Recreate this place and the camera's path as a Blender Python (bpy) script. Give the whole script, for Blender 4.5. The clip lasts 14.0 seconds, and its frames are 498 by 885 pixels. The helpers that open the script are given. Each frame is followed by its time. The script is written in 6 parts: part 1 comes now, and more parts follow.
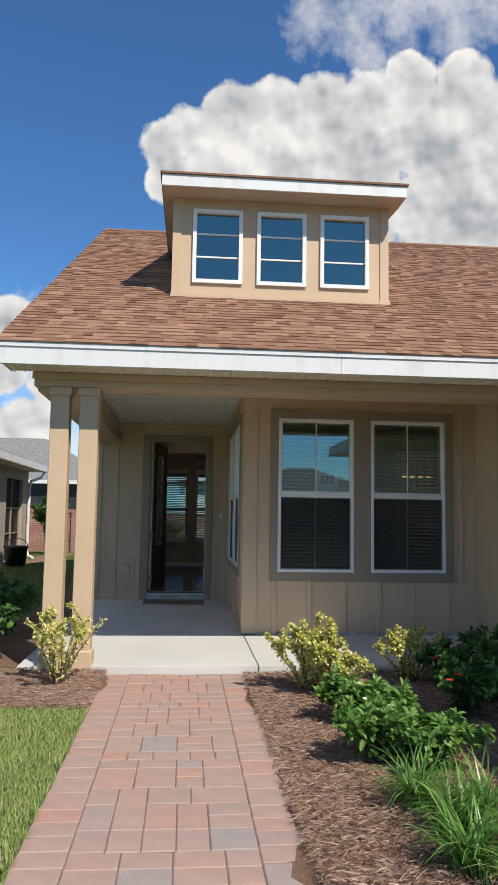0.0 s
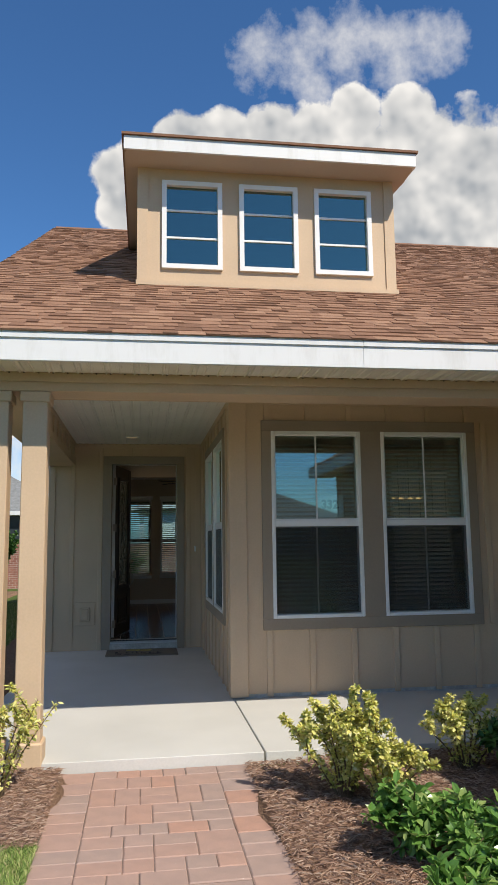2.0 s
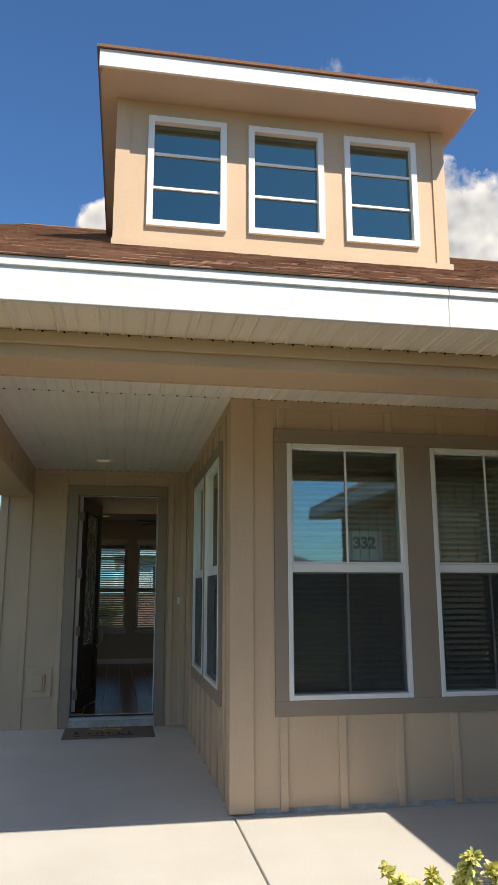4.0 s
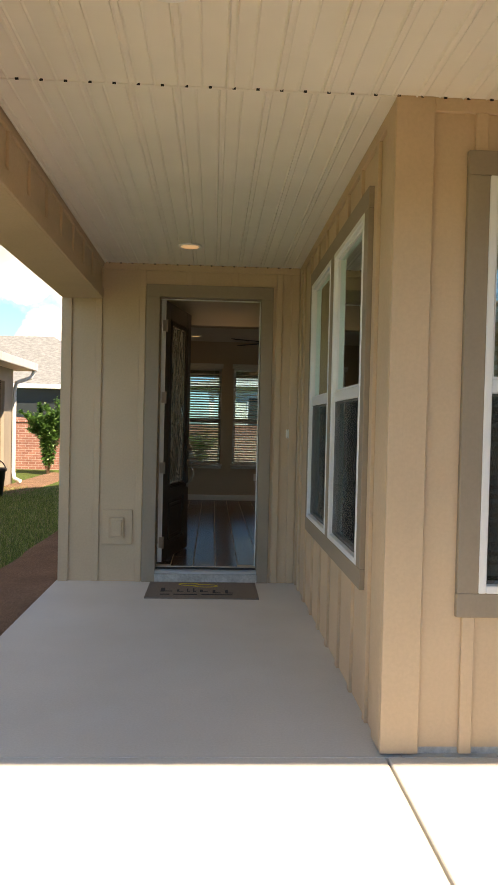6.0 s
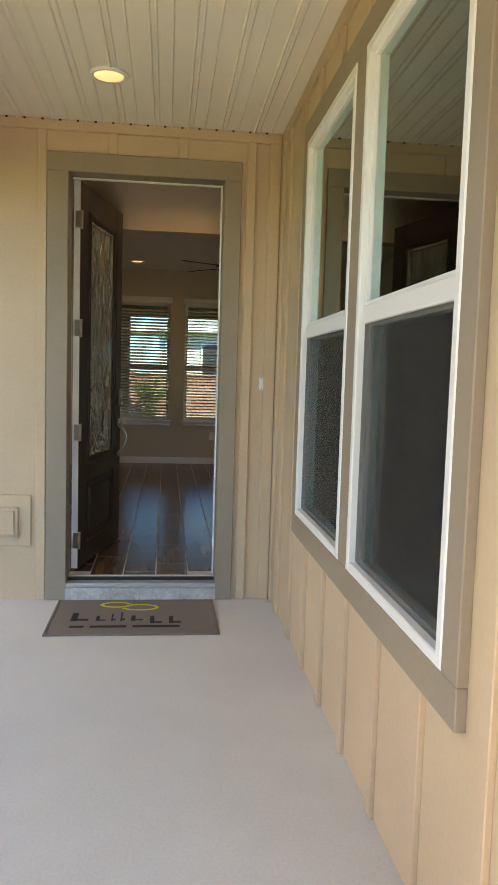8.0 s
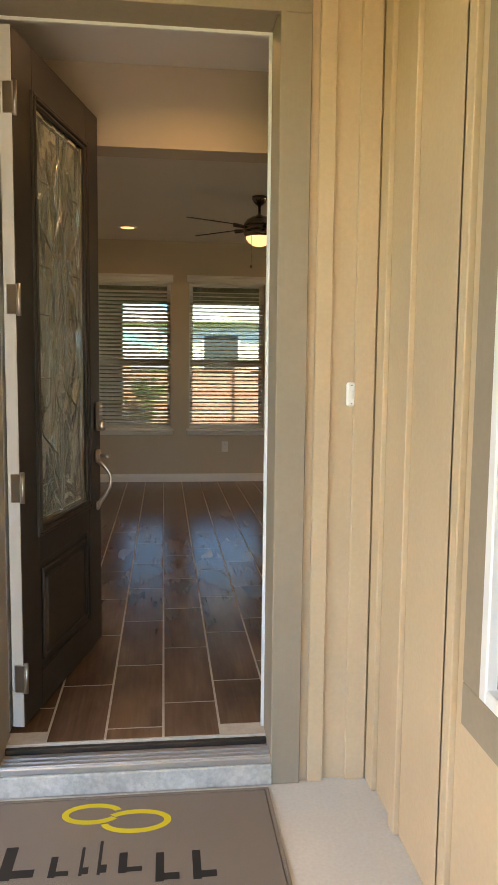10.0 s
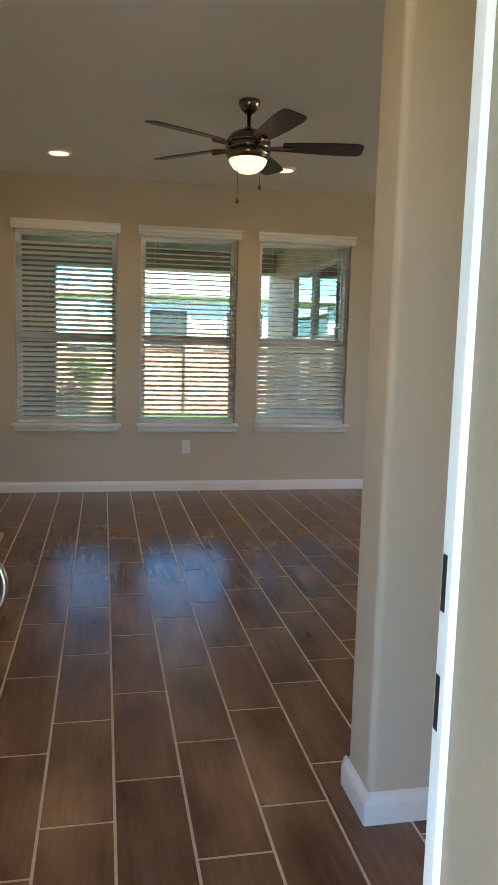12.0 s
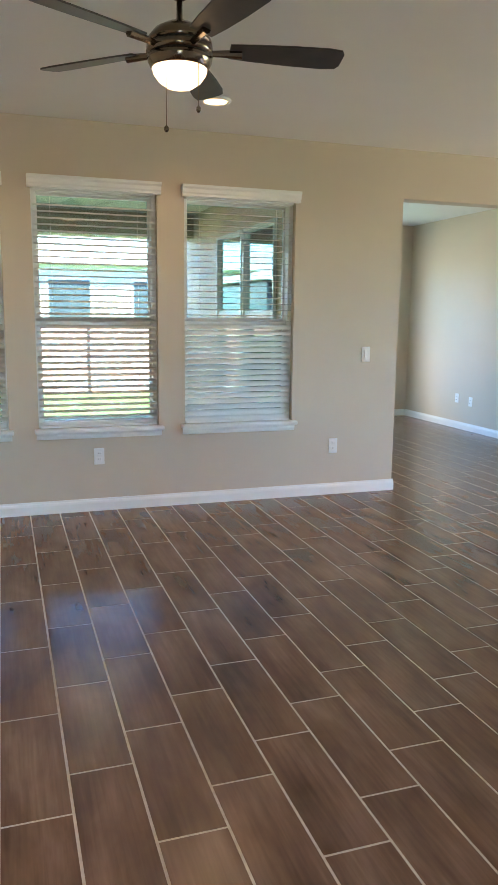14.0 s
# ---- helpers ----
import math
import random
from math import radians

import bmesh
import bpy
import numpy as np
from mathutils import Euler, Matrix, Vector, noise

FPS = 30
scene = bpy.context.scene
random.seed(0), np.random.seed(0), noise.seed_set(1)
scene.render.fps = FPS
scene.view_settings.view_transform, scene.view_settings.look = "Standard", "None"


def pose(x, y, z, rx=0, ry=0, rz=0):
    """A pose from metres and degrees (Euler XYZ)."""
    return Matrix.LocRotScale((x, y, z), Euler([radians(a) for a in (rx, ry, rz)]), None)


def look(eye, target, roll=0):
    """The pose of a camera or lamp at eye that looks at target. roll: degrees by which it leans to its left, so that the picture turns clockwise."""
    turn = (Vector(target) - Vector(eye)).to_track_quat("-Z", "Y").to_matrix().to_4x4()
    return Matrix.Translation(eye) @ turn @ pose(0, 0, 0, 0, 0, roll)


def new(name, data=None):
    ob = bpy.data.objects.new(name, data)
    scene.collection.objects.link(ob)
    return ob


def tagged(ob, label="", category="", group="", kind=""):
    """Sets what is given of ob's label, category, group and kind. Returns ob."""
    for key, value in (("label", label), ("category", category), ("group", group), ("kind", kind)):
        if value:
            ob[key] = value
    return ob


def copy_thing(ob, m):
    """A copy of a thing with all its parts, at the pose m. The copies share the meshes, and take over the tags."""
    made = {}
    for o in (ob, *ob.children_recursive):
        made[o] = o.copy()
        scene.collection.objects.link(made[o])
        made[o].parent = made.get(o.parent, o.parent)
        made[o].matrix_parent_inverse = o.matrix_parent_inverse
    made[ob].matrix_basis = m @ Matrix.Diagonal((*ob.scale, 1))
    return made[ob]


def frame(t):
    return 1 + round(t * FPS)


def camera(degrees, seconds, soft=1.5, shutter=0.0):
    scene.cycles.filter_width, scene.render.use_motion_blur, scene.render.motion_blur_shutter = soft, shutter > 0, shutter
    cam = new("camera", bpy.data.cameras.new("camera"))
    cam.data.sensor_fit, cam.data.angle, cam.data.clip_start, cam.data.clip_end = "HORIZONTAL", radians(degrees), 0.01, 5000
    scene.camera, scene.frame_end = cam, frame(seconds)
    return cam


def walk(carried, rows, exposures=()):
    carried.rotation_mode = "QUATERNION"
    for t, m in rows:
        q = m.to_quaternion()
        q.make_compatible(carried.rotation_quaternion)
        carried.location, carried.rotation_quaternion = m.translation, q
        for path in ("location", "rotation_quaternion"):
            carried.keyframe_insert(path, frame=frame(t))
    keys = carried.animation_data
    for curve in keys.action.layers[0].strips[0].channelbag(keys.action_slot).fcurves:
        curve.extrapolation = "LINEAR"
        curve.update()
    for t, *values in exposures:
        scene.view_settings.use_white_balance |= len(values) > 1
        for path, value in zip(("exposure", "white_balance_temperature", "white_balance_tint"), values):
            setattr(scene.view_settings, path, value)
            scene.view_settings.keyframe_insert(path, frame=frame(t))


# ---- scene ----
cam = camera(37.4, 14.0, soft=1.0)
PATH = [
    (0, (0.048, 0.249, 1.352), (0.217, 2.231, 1.551), 0.9),
    (0.5, (-0.034, 0.566, 1.341), (0.082, 2.55, 1.564), -0.5),
    (1, (-0.02, 0.944, 1.341), (0.184, 2.915, 1.612), -0.2),
    (1.5, (-0.077, 1.387, 1.44), (0.186, 3.344, 1.758), -0.9),
    (2, (-0.108, 1.813, 1.441), (0.179, 3.774, 1.708), -0.7),
    (2.2, (-0.105, 2.0, 1.427), (0.199, 3.961, 1.676), -0.5),
    (4.3, (-0.013, 3.948, 1.444), (0.324, 5.877, 1.853), -0.1),
    (4.5, (0.019, 4.146, 1.454), (0.325, 6.087, 1.828), -0.3),
    (5, (-0.038, 4.663, 1.446), (0.218, 6.63, 1.703), -0.3),
    (5.5, (-0.026, 5.173, 1.431), (0.185, 7.159, 1.532), 0.3),
    (6, (-0.032, 5.691, 1.419), (0.067, 7.688, 1.373), 1.3),
    (6.5, (0.012, 6.178, 1.393), (0.08, 8.174, 1.292), 2.5),
    (7, (0.049, 6.734, 1.39), (0.138, 8.724, 1.214), 2.2),
    (7.5, (0.103, 7.264, 1.37), (0.3, 9.243, 1.167), 1.9),
    (8, (0.062, 7.802, 1.388), (0.288, 9.781, 1.211), 1.7),
    (8.5, (0.034, 8.299, 1.394), (0.258, 10.282, 1.27), 0.6),
    (8.7, (0.038, 8.529, 1.424), (0.244, 10.515, 1.309), 0.1),
    (10.8, (-0.023, 10.64, 1.436), (0.246, 12.605, 1.179), 1.7),
    (11, (-0.038, 10.827, 1.433), (0.24, 12.791, 1.173), 2.2),
    (11.5, (-0.053, 11.271, 1.42), (0.289, 13.227, 1.171), 2.2),
    (12, (-0.014, 11.705, 1.437), (0.374, 13.651, 1.182), 1.5),
    (12.5, (-0.035, 12.068, 1.472), (0.436, 13.999, 1.242), 0.3),
    (13, (0.022, 12.423, 1.474), (0.587, 14.325, 1.216), 1.4),
    (13.5, (0.060, 12.735, 1.544), (0.613, 14.621, 1.167), 1.4),
    (14, (0.086, 12.987, 1.546), (0.711, 14.858, 1.208), 0.6),
]
EXPOSURE = [
    (0.0, 0.14, 6800, 10), (2.2, 0.14, 6900, 10), (4.3, 0.5, 7500, 12), (5.0, 0.7, 8200, 14), (6.0, 1.3, 9300, 16), (6.5, 1.45, 9300, 16), (7.0, 1.75, 9100, 16), (7.5, 2.15, 9100, 16), (8.0, 2.5, 9200, 16), (8.7, 2.8, 9300, 16),
    (10.8, 3.5, 11500, 22), (11.5, 3.65, 11500, 22), (12.0, 4.0, 7700, 13), (12.5, 4.35, 8700, 16), (13.0, 4.55, 6800, 13), (13.5, 4.75, 6700, 12), (14.0, 4.85, 6600, 11),
]
walk(cam, [(t, look(eye, target, roll)) for t, eye, target, roll in PATH], EXPOSURE)

# ---- world, sun and exposure ----
SUN_TO = Vector((0.6, -1.0, 1.28)).normalized()
sun = new("sun", bpy.data.lights.new("sun", "SUN"))
sun.data.energy, sun.data.angle, sun.data.color = 4.6, radians(0.5), (1.0, 0.935, 0.84)
sun.matrix_world = look((0, 0, 30), Vector((0, 0, 30)) - SUN_TO)

world = bpy.data.worlds.new("sky")
scene.world = world
world.use_nodes = True
wn, wl = world.node_tree.nodes, world.node_tree.links
wn.clear()


def wnode(kind, **kw):
    nd = wn.new(kind)
    for key, value in kw.items():
        if key == "op":
            nd.operation = value
        else:
            nd.inputs[int(key[1:])].default_value = value
    return nd


def wmath(op, a, b=None, clamp=False):
    nd = wn.new("ShaderNodeMath")
    nd.operation, nd.use_clamp = op, clamp
    for i, v in enumerate((a, b)):
        if v is None:
            continue
        if isinstance(v, (int, float)):
            nd.inputs[i].default_value = v
        else:
            wl.new(v, nd.inputs[i])
    return nd.outputs[0]


sky = wn.new("ShaderNodeTexSky")
sky.sky_type, sky.sun_disc = "NISHITA", False
sky.sun_elevation = math.asin(SUN_TO.z)
sky.sun_rotation = math.atan2(SUN_TO.x, SUN_TO.y)
sky.air_density, sky.dust_density, sky.ozone_density = 1.0, 0.2, 3.0
direction = wn.new("ShaderNodeTexCoord").outputs["Generated"]


def wnoise(scale, detail, rough, offset):
    mp = wn.new("ShaderNodeVectorMath")
    mp.operation = "ADD"
    wl.new(direction, mp.inputs[0])
    mp.inputs[1].default_value = offset
    nz = wn.new("ShaderNodeTexNoise")
    nz.inputs["Scale"].default_value, nz.inputs["Detail"].default_value, nz.inputs["Roughness"].default_value = scale, detail, rough
    wl.new(mp.outputs[0], nz.inputs["Vector"])
    return nz.outputs["Fac"]


# cumulus banks: each a heap of round heads in the sky, made knobbly by cells and noise; thin cloud floats above them
CUMULUS = [
    ((-0.038, 0.888, 0.458), 0.036), ((-0.003, 0.880, 0.475), 0.038), ((0.047, 0.871, 0.489), 0.048), ((0.101, 0.865, 0.492), 0.050),
    ((0.162, 0.853, 0.496), 0.052), ((0.213, 0.840, 0.499), 0.050), ((0.258, 0.817, 0.516), 0.042), ((0.313, 0.800, 0.512), 0.041),
    ((0.353, 0.809, 0.469), 0.051), ((0.297, 0.836, 0.461), 0.072), ((0.204, 0.869, 0.450), 0.076), ((0.111, 0.887, 0.447), 0.068),
    ((0.033, 0.899, 0.437), 0.055), ((0.400, 0.804, 0.441), 0.093), ((0.320, 0.861, 0.394), 0.085), ((0.399, 0.842, 0.364), 0.102),
    ((0.209, 0.894, 0.396), 0.076), ((-0.031, 0.905, 0.425), 0.034),
    ((-0.225, 0.943, 0.244), 0.035), ((-0.239, 0.954, 0.183), 0.042), ((-0.178, 0.970, 0.165), 0.038), ((-0.278, 0.938, 0.208), 0.069), ((-0.212, 0.971, 0.113), 0.046),
    # banks out of view, most added overhead and behind as fill for shaded walls
    ((-0.75, 0.4, 0.5), 0.2), ((0.8, 0.2, 0.45), 0.22), ((-0.6, -0.6, 0.2), 0.16), ((-0.3, -0.5, 0.85), 0.3), ((0.5, -0.1, 0.9), 0.26), ((-0.8, -0.1, 0.7), 0.3), ((0.9, -0.3, 0.35), 0.22), ((-0.2, 0.2, 1.0), 0.2),
    ((0.1, 0.97, 0.12), 0.08), ((0.35, 0.93, 0.1), 0.1)]
THIN = [
    ((0.138, 0.803, 0.579), 0.047), ((0.189, 0.795, 0.576), 0.055), ((0.237, 0.780, 0.580), 0.051), ((0.290, 0.764, 0.576), 0.051),
    ((0.329, 0.751, 0.572), 0.042), ((0.199, 0.810, 0.552), 0.034), ((-0.149, 0.978, 0.144), 0.06), ((-0.142, 0.986, 0.085), 0.06), ((-0.22, 0.95, 0.21), 0.08)]


def heap(balls):
    most = None
    for way, radius in balls:
        dot = wn.new("ShaderNodeVectorMath")
        dot.operation = "DOT_PRODUCT"
        wl.new(direction, dot.inputs[0])
        dot.inputs[1].default_value = Vector(way).normalized()
        near = wmath("SUBTRACT", 1.0, wmath("DIVIDE", wmath("SUBTRACT", 1.0, dot.outputs["Value"]), radius * radius * 0.5))
        most = near if most is None else wmath("MAXIMUM", most, near)
    return wmath("MAXIMUM", most, -1.5)


def knobs(scale, offset):
    mp = wn.new("ShaderNodeVectorMath")
    mp.operation = "ADD"
    wl.new(direction, mp.inputs[0])
    mp.inputs[1].default_value = offset
    vo = wn.new("ShaderNodeTexVoronoi")
    vo.feature = "SMOOTH_F1"
    vo.inputs["Scale"].default_value, vo.inputs["Detail"].default_value, vo.inputs["Roughness"].default_value = scale, 2.0, 0.55
    wl.new(mp.outputs[0], vo.inputs["Vector"])
    return wmath("SUBTRACT", 0.42, vo.outputs["Distance"])


cover = heap(CUMULUS)
bumps = knobs(20.0, (3, 1, 2))
ragged = wmath("ADD", wmath("ADD", wmath("MULTIPLY", cover, 2.2), wmath("MULTIPLY", bumps, 1.1)), wmath("MULTIPLY", wmath("SUBTRACT", wnoise(24.0, 8.0, 0.6, (3, 1, 2)), 0.5), 3.0))
dense = wmath("MULTIPLY", wmath("ADD", ragged, 0.15), 1.7, True)
veil = wmath("ADD", heap(THIN), wmath("MULTIPLY", wmath("SUBTRACT", wnoise(15.0, 8.0, 0.62, (7, 1, 5)), 0.5), 4.5))
veil = wmath("MULTIPLY", wmath("MULTIPLY", veil, 0.8, True), 0.62)
cloud = wmath("MAXIMUM", dense, veil)
relief = wmath("SUBTRACT", bumps, knobs(20.0, (3.006, 1.0, 2.011)))
broad = wmath("SUBTRACT", wnoise(7.0, 4.0, 0.5, (3, 1, 2)), wnoise(7.0, 4.0, 0.5, (3.02, 1.0, 2.04)))
under = wmath("MULTIPLY", wmath("SUBTRACT", wmath("MINIMUM", cover, 1.0), 0.35), 0.45)
tone = wmath("SUBTRACT", wmath("ADD", wmath("ADD", 0.74, wmath("MULTIPLY", relief, 0.9)), wmath("MULTIPLY", broad, 1.6)), under, True)
shade = wn.new("ShaderNodeMix")
shade.data_type = "RGBA"
wl.new(tone, shade.inputs["Factor"])
shade.inputs["A"].default_value, shade.inputs["B"].default_value = (2.3, 2.6, 3.0, 1), (6.3, 6.3, 6.3, 1)
mixed = wn.new("ShaderNodeMix")
mixed.data_type = "RGBA"
wl.new(cloud, mixed.inputs["Factor"])
deep = wn.new("ShaderNodeMix")
deep.data_type, deep.blend_type = "RGBA", "MULTIPLY"
deep.inputs["Factor"].default_value, deep.inputs["B"].default_value = 1.0, (0.40, 0.70, 0.98, 1)
wl.new(sky.outputs[0], deep.inputs["A"])
wl.new(deep.outputs["Result"], mixed.inputs["A"])
wl.new(shade.outputs["Result"], mixed.inputs["B"])
back = wn.new("ShaderNodeBackground")
back.inputs["Strength"].default_value = 0.13
wl.new(mixed.outputs["Result"], back.inputs["Color"])
wl.new(back.outputs[0], wn.new("ShaderNodeOutputWorld").inputs["Surface"])

# ---- materials ----


class Mat:
    """A node material with a few short ways to write it."""

    def __init__(self, name, color, rough=0.6, metal=0.0, spec=0.5):
        self.m = bpy.data.materials.new(name)
        self.m.use_nodes = True
        self.n, self.l = self.m.node_tree.nodes, self.m.node_tree.links
        self.b = self.n["Principled BSDF"]
        self.b.inputs["Base Color"].default_value = (*color, 1)
        self.b.inputs["Roughness"].default_value = rough
        self.b.inputs["Metallic"].default_value = metal
        self.b.inputs["Specular IOR Level"].default_value = spec
        self.color = color
        self.coord = self.n.new("ShaderNodeTexCoord").outputs["Object"]
        self.last = None

    def scaled(self, scale):
        mp = self.n.new("ShaderNodeMapping")
        mp.inputs["Scale"].default_value = scale if isinstance(scale, tuple) else (scale,) * 3
        self.l.new(self.coord, mp.inputs["Vector"])
        return mp.outputs[0]

    def noise(self, scale, detail=4.0, rough=0.55, distort=0.0):
        nz = self.n.new("ShaderNodeTexNoise")
        nz.inputs["Scale"].default_value = 1.0
        nz.inputs["Detail"].default_value, nz.inputs["Roughness"].default_value, nz.inputs["Distortion"].default_value = detail, rough, distort
        self.l.new(self.scaled(scale), nz.inputs["Vector"])
        return nz.outputs["Fac"]

    def ramp(self, fac, stops):
        rp = self.n.new("ShaderNodeValToRGB")
        while len(rp.color_ramp.elements) < len(stops):
            rp.color_ramp.elements.new(0.5)
        for el, (pos, col) in zip(rp.color_ramp.elements, stops):
            el.position = pos
            el.color = (*col, 1) if len(col) == 3 else col
        self.l.new(fac, rp.inputs["Fac"])
        return rp.outputs["Color"]

    def mix(self, fac, a, b, how="MIX"):
        mx = self.n.new("ShaderNodeMix")
        mx.data_type, mx.blend_type = "RGBA", how
        for key, v in (("Factor", fac), ("A", a), ("B", b)):
            if isinstance(v, (int, float)):
                mx.inputs[key].default_value = v
            elif isinstance(v, tuple):
                mx.inputs[key].default_value = (*v, 1)
            else:
                self.l.new(v, mx.inputs[key])
        return mx.outputs["Result"]

    def value(self, fac, lo, hi):
        mr = self.n.new("ShaderNodeMapRange")
        mr.inputs["To Min"].default_value, mr.inputs["To Max"].default_value = lo, hi
        self.l.new(fac, mr.inputs["Value"])
        return mr.outputs["Result"]

    def mottled(self, scale, amount, fine=0.0, fine_scale=200.0):
        c = self.color
        lo = tuple(v * (1 - amount) for v in c)
        hi = tuple(min(1, v * (1 + amount)) for v in c)
        col = self.ramp(self.noise(scale), [(0.3, lo), (0.7, hi)])
        if fine:
            f = self.ramp(self.noise(fine_scale, 2.0), [(0.35, (1 - fine,) * 3), (0.65, (1.0,) * 3)])
            col = self.mix(1.0, col, f, "MULTIPLY")
        return self.paint(col)

    def random_tint(self, stops, how="island"):
        if how == "island":
            src = self.n.new("ShaderNodeNewGeometry").outputs["Random Per Island"]
        else:
            src = self.n.new("ShaderNodeObjectInfo").outputs["Random"]
        return self.ramp(src, stops)

    def paint(self, col):
        self.l.new(col, self.b.inputs["Base Color"])
        self.last = col
        return self

    def rough(self, fac, lo, hi):
        self.l.new(self.value(fac, lo, hi), self.b.inputs["Roughness"])
        return self

    def bump(self, fac, strength, distance):
        bp = self.n.new("ShaderNodeBump")
        bp.inputs["Strength"].default_value, bp.inputs["Distance"].default_value = strength, distance
        self.l.new(fac, bp.inputs["Height"])
        self.l.new(bp.outputs[0], self.b.inputs["Normal"])
        return self


def painted(name, color, rough=0.62, grain=True, vertical=True):
    mt = Mat(name, color, rough)
    mt.mottled(1.3, 0.07, 0.05, 60.0)
    sc = (90.0, 90.0, 3.0) if vertical else (3.0, 90.0, 90.0)
    if grain:
        mt.bump(mt.noise(sc, 3.0, 0.6, 0.6), 0.25, 0.002)
    else:
        mt.bump(mt.noise(220.0, 2.0), 0.12, 0.001)
    return mt.m


M_SIDING = painted("tan_siding", (0.585, 0.43, 0.285))
M_SIDING_H = painted("tan_board", (0.585, 0.43, 0.285), vertical=False)
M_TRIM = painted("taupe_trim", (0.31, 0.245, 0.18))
M_TSOFFIT = painted("taupe_soffit", (0.50, 0.43, 0.36), vertical=False)
M_FASCIA = Mat("white_fascia", (0.72, 0.73, 0.73), 0.5)
M_FASCIA.paint(M_FASCIA.mix(1.0, (0.72, 0.73, 0.73), M_FASCIA.ramp(M_FASCIA.noise((5.0, 5.0, 1.2), 5.0, 0.7), [(0.3, (0.86, 0.85, 0.83)), (0.5, (1, 1, 1))]), "MULTIPLY")).bump(M_FASCIA.noise((4.0, 80.0, 80.0)), 0.15, 0.001)
M_FASCIA = M_FASCIA.m
M_VINYL = Mat("white_vinyl", (0.80, 0.80, 0.79), 0.35).mottled(3.0, 0.03).m
M_SOFFIT = Mat("cream_vinyl_soffit", (0.81, 0.76, 0.68), 0.45).mottled(2.0, 0.04).m
M_DARK = Mat("dark_gap", (0.02, 0.018, 0.015), 0.9).m

mt = Mat("asphalt_shingle", (0.34, 0.19, 0.115), 0.95, spec=0.2)
tint = mt.random_tint([(0.0, (0.18, 0.10, 0.066)), (0.25, (0.255, 0.142, 0.094)), (0.7, (0.31, 0.178, 0.118)), (1.0, (0.38, 0.23, 0.155))])
mt.paint(mt.mix(1.0, tint, mt.ramp(mt.noise(260.0, 2.0), [(0.3, (0.6, 0.6, 0.6)), (0.7, (1.15, 1.12, 1.1))]), "MULTIPLY")).bump(mt.noise(300.0, 2.0), 0.6, 0.003)
M_SHINGLE = mt.m
mt = Mat("asphalt_shingle_piece", (0.34, 0.19, 0.115), 0.95, spec=0.2)
tint = mt.random_tint([(0.0, (0.18, 0.10, 0.066)), (0.25, (0.255, 0.142, 0.094)), (0.7, (0.31, 0.178, 0.118)), (1.0, (0.38, 0.23, 0.155))], "object")
mt.paint(mt.mix(1.0, tint, mt.ramp(mt.noise(260.0, 2.0), [(0.3, (0.6, 0.6, 0.6)), (0.7, (1.15, 1.12, 1.1))]), "MULTIPLY")).bump(mt.noise(300.0, 2.0), 0.6, 0.003)
M_SHINGLE_PIECE = mt.m

mt = Mat("porch_concrete", (0.60, 0.555, 0.48), 0.8)
mt.paint(mt.mix(1.0, mt.ramp(mt.noise(1.1, 6.0, 0.6), [(0.3, (0.545, 0.54, 0.51)), (0.7, (0.615, 0.61, 0.58))]), mt.ramp(mt.noise(90.0, 3.0), [(0.3, (0.9, 0.9, 0.9)), (0.7, (1, 1, 1))]), "MULTIPLY")).bump(mt.noise(180.0, 3.0), 0.3, 0.002)
M_CONCRETE = mt.m
mt = Mat("stem_wall", (0.5, 0.49, 0.46), 0.85)
M_STEM = mt.mottled(9.0, 0.25, 0.2, 60.0).bump(mt.noise(30.0), 0.6, 0.01).m

mt = Mat("paver", (0.4, 0.26, 0.21), 0.85, spec=0.3)
tint = mt.random_tint([(0.0, (0.43, 0.265, 0.21)), (0.25, (0.42, 0.285, 0.24)), (0.55, (0.38, 0.27, 0.23)), (0.82, (0.44, 0.28, 0.225)), (0.9, (0.46, 0.265, 0.20)), (0.96, (0.39, 0.285, 0.25)), (1.0, (0.33, 0.29, 0.27))], "object")
patch = mt.ramp(mt.noise(7.0, 5.0, 0.6), [(0.3, (0.82, 0.88, 0.92)), (0.7, (1.04, 1.06, 1.06))])
col = mt.mix(1.0, tint, patch, "MULTIPLY")
col = mt.mix(1.0, col, mt.ramp(mt.noise(240.0, 2.0), [(0.3, (0.75, 0.75, 0.75)), (0.6, (1.05, 1.05, 1.05))]), "MULTIPLY")
mt.paint(mt.mix(mt.ramp(mt.noise(55.0, 2.0), [(0.70, (0, 0, 0)), (0.76, (1, 1, 1))]), col, (0.62, 0.56, 0.5))).bump(mt.noise(150.0, 3.0), 0.5, 0.004)
M_PAVER = mt.m
mt = Mat("joint_sand", (0.17, 0.125, 0.10), 0.95)
M_SAND = mt.mottled(60.0, 0.4, 0.3, 300.0).m

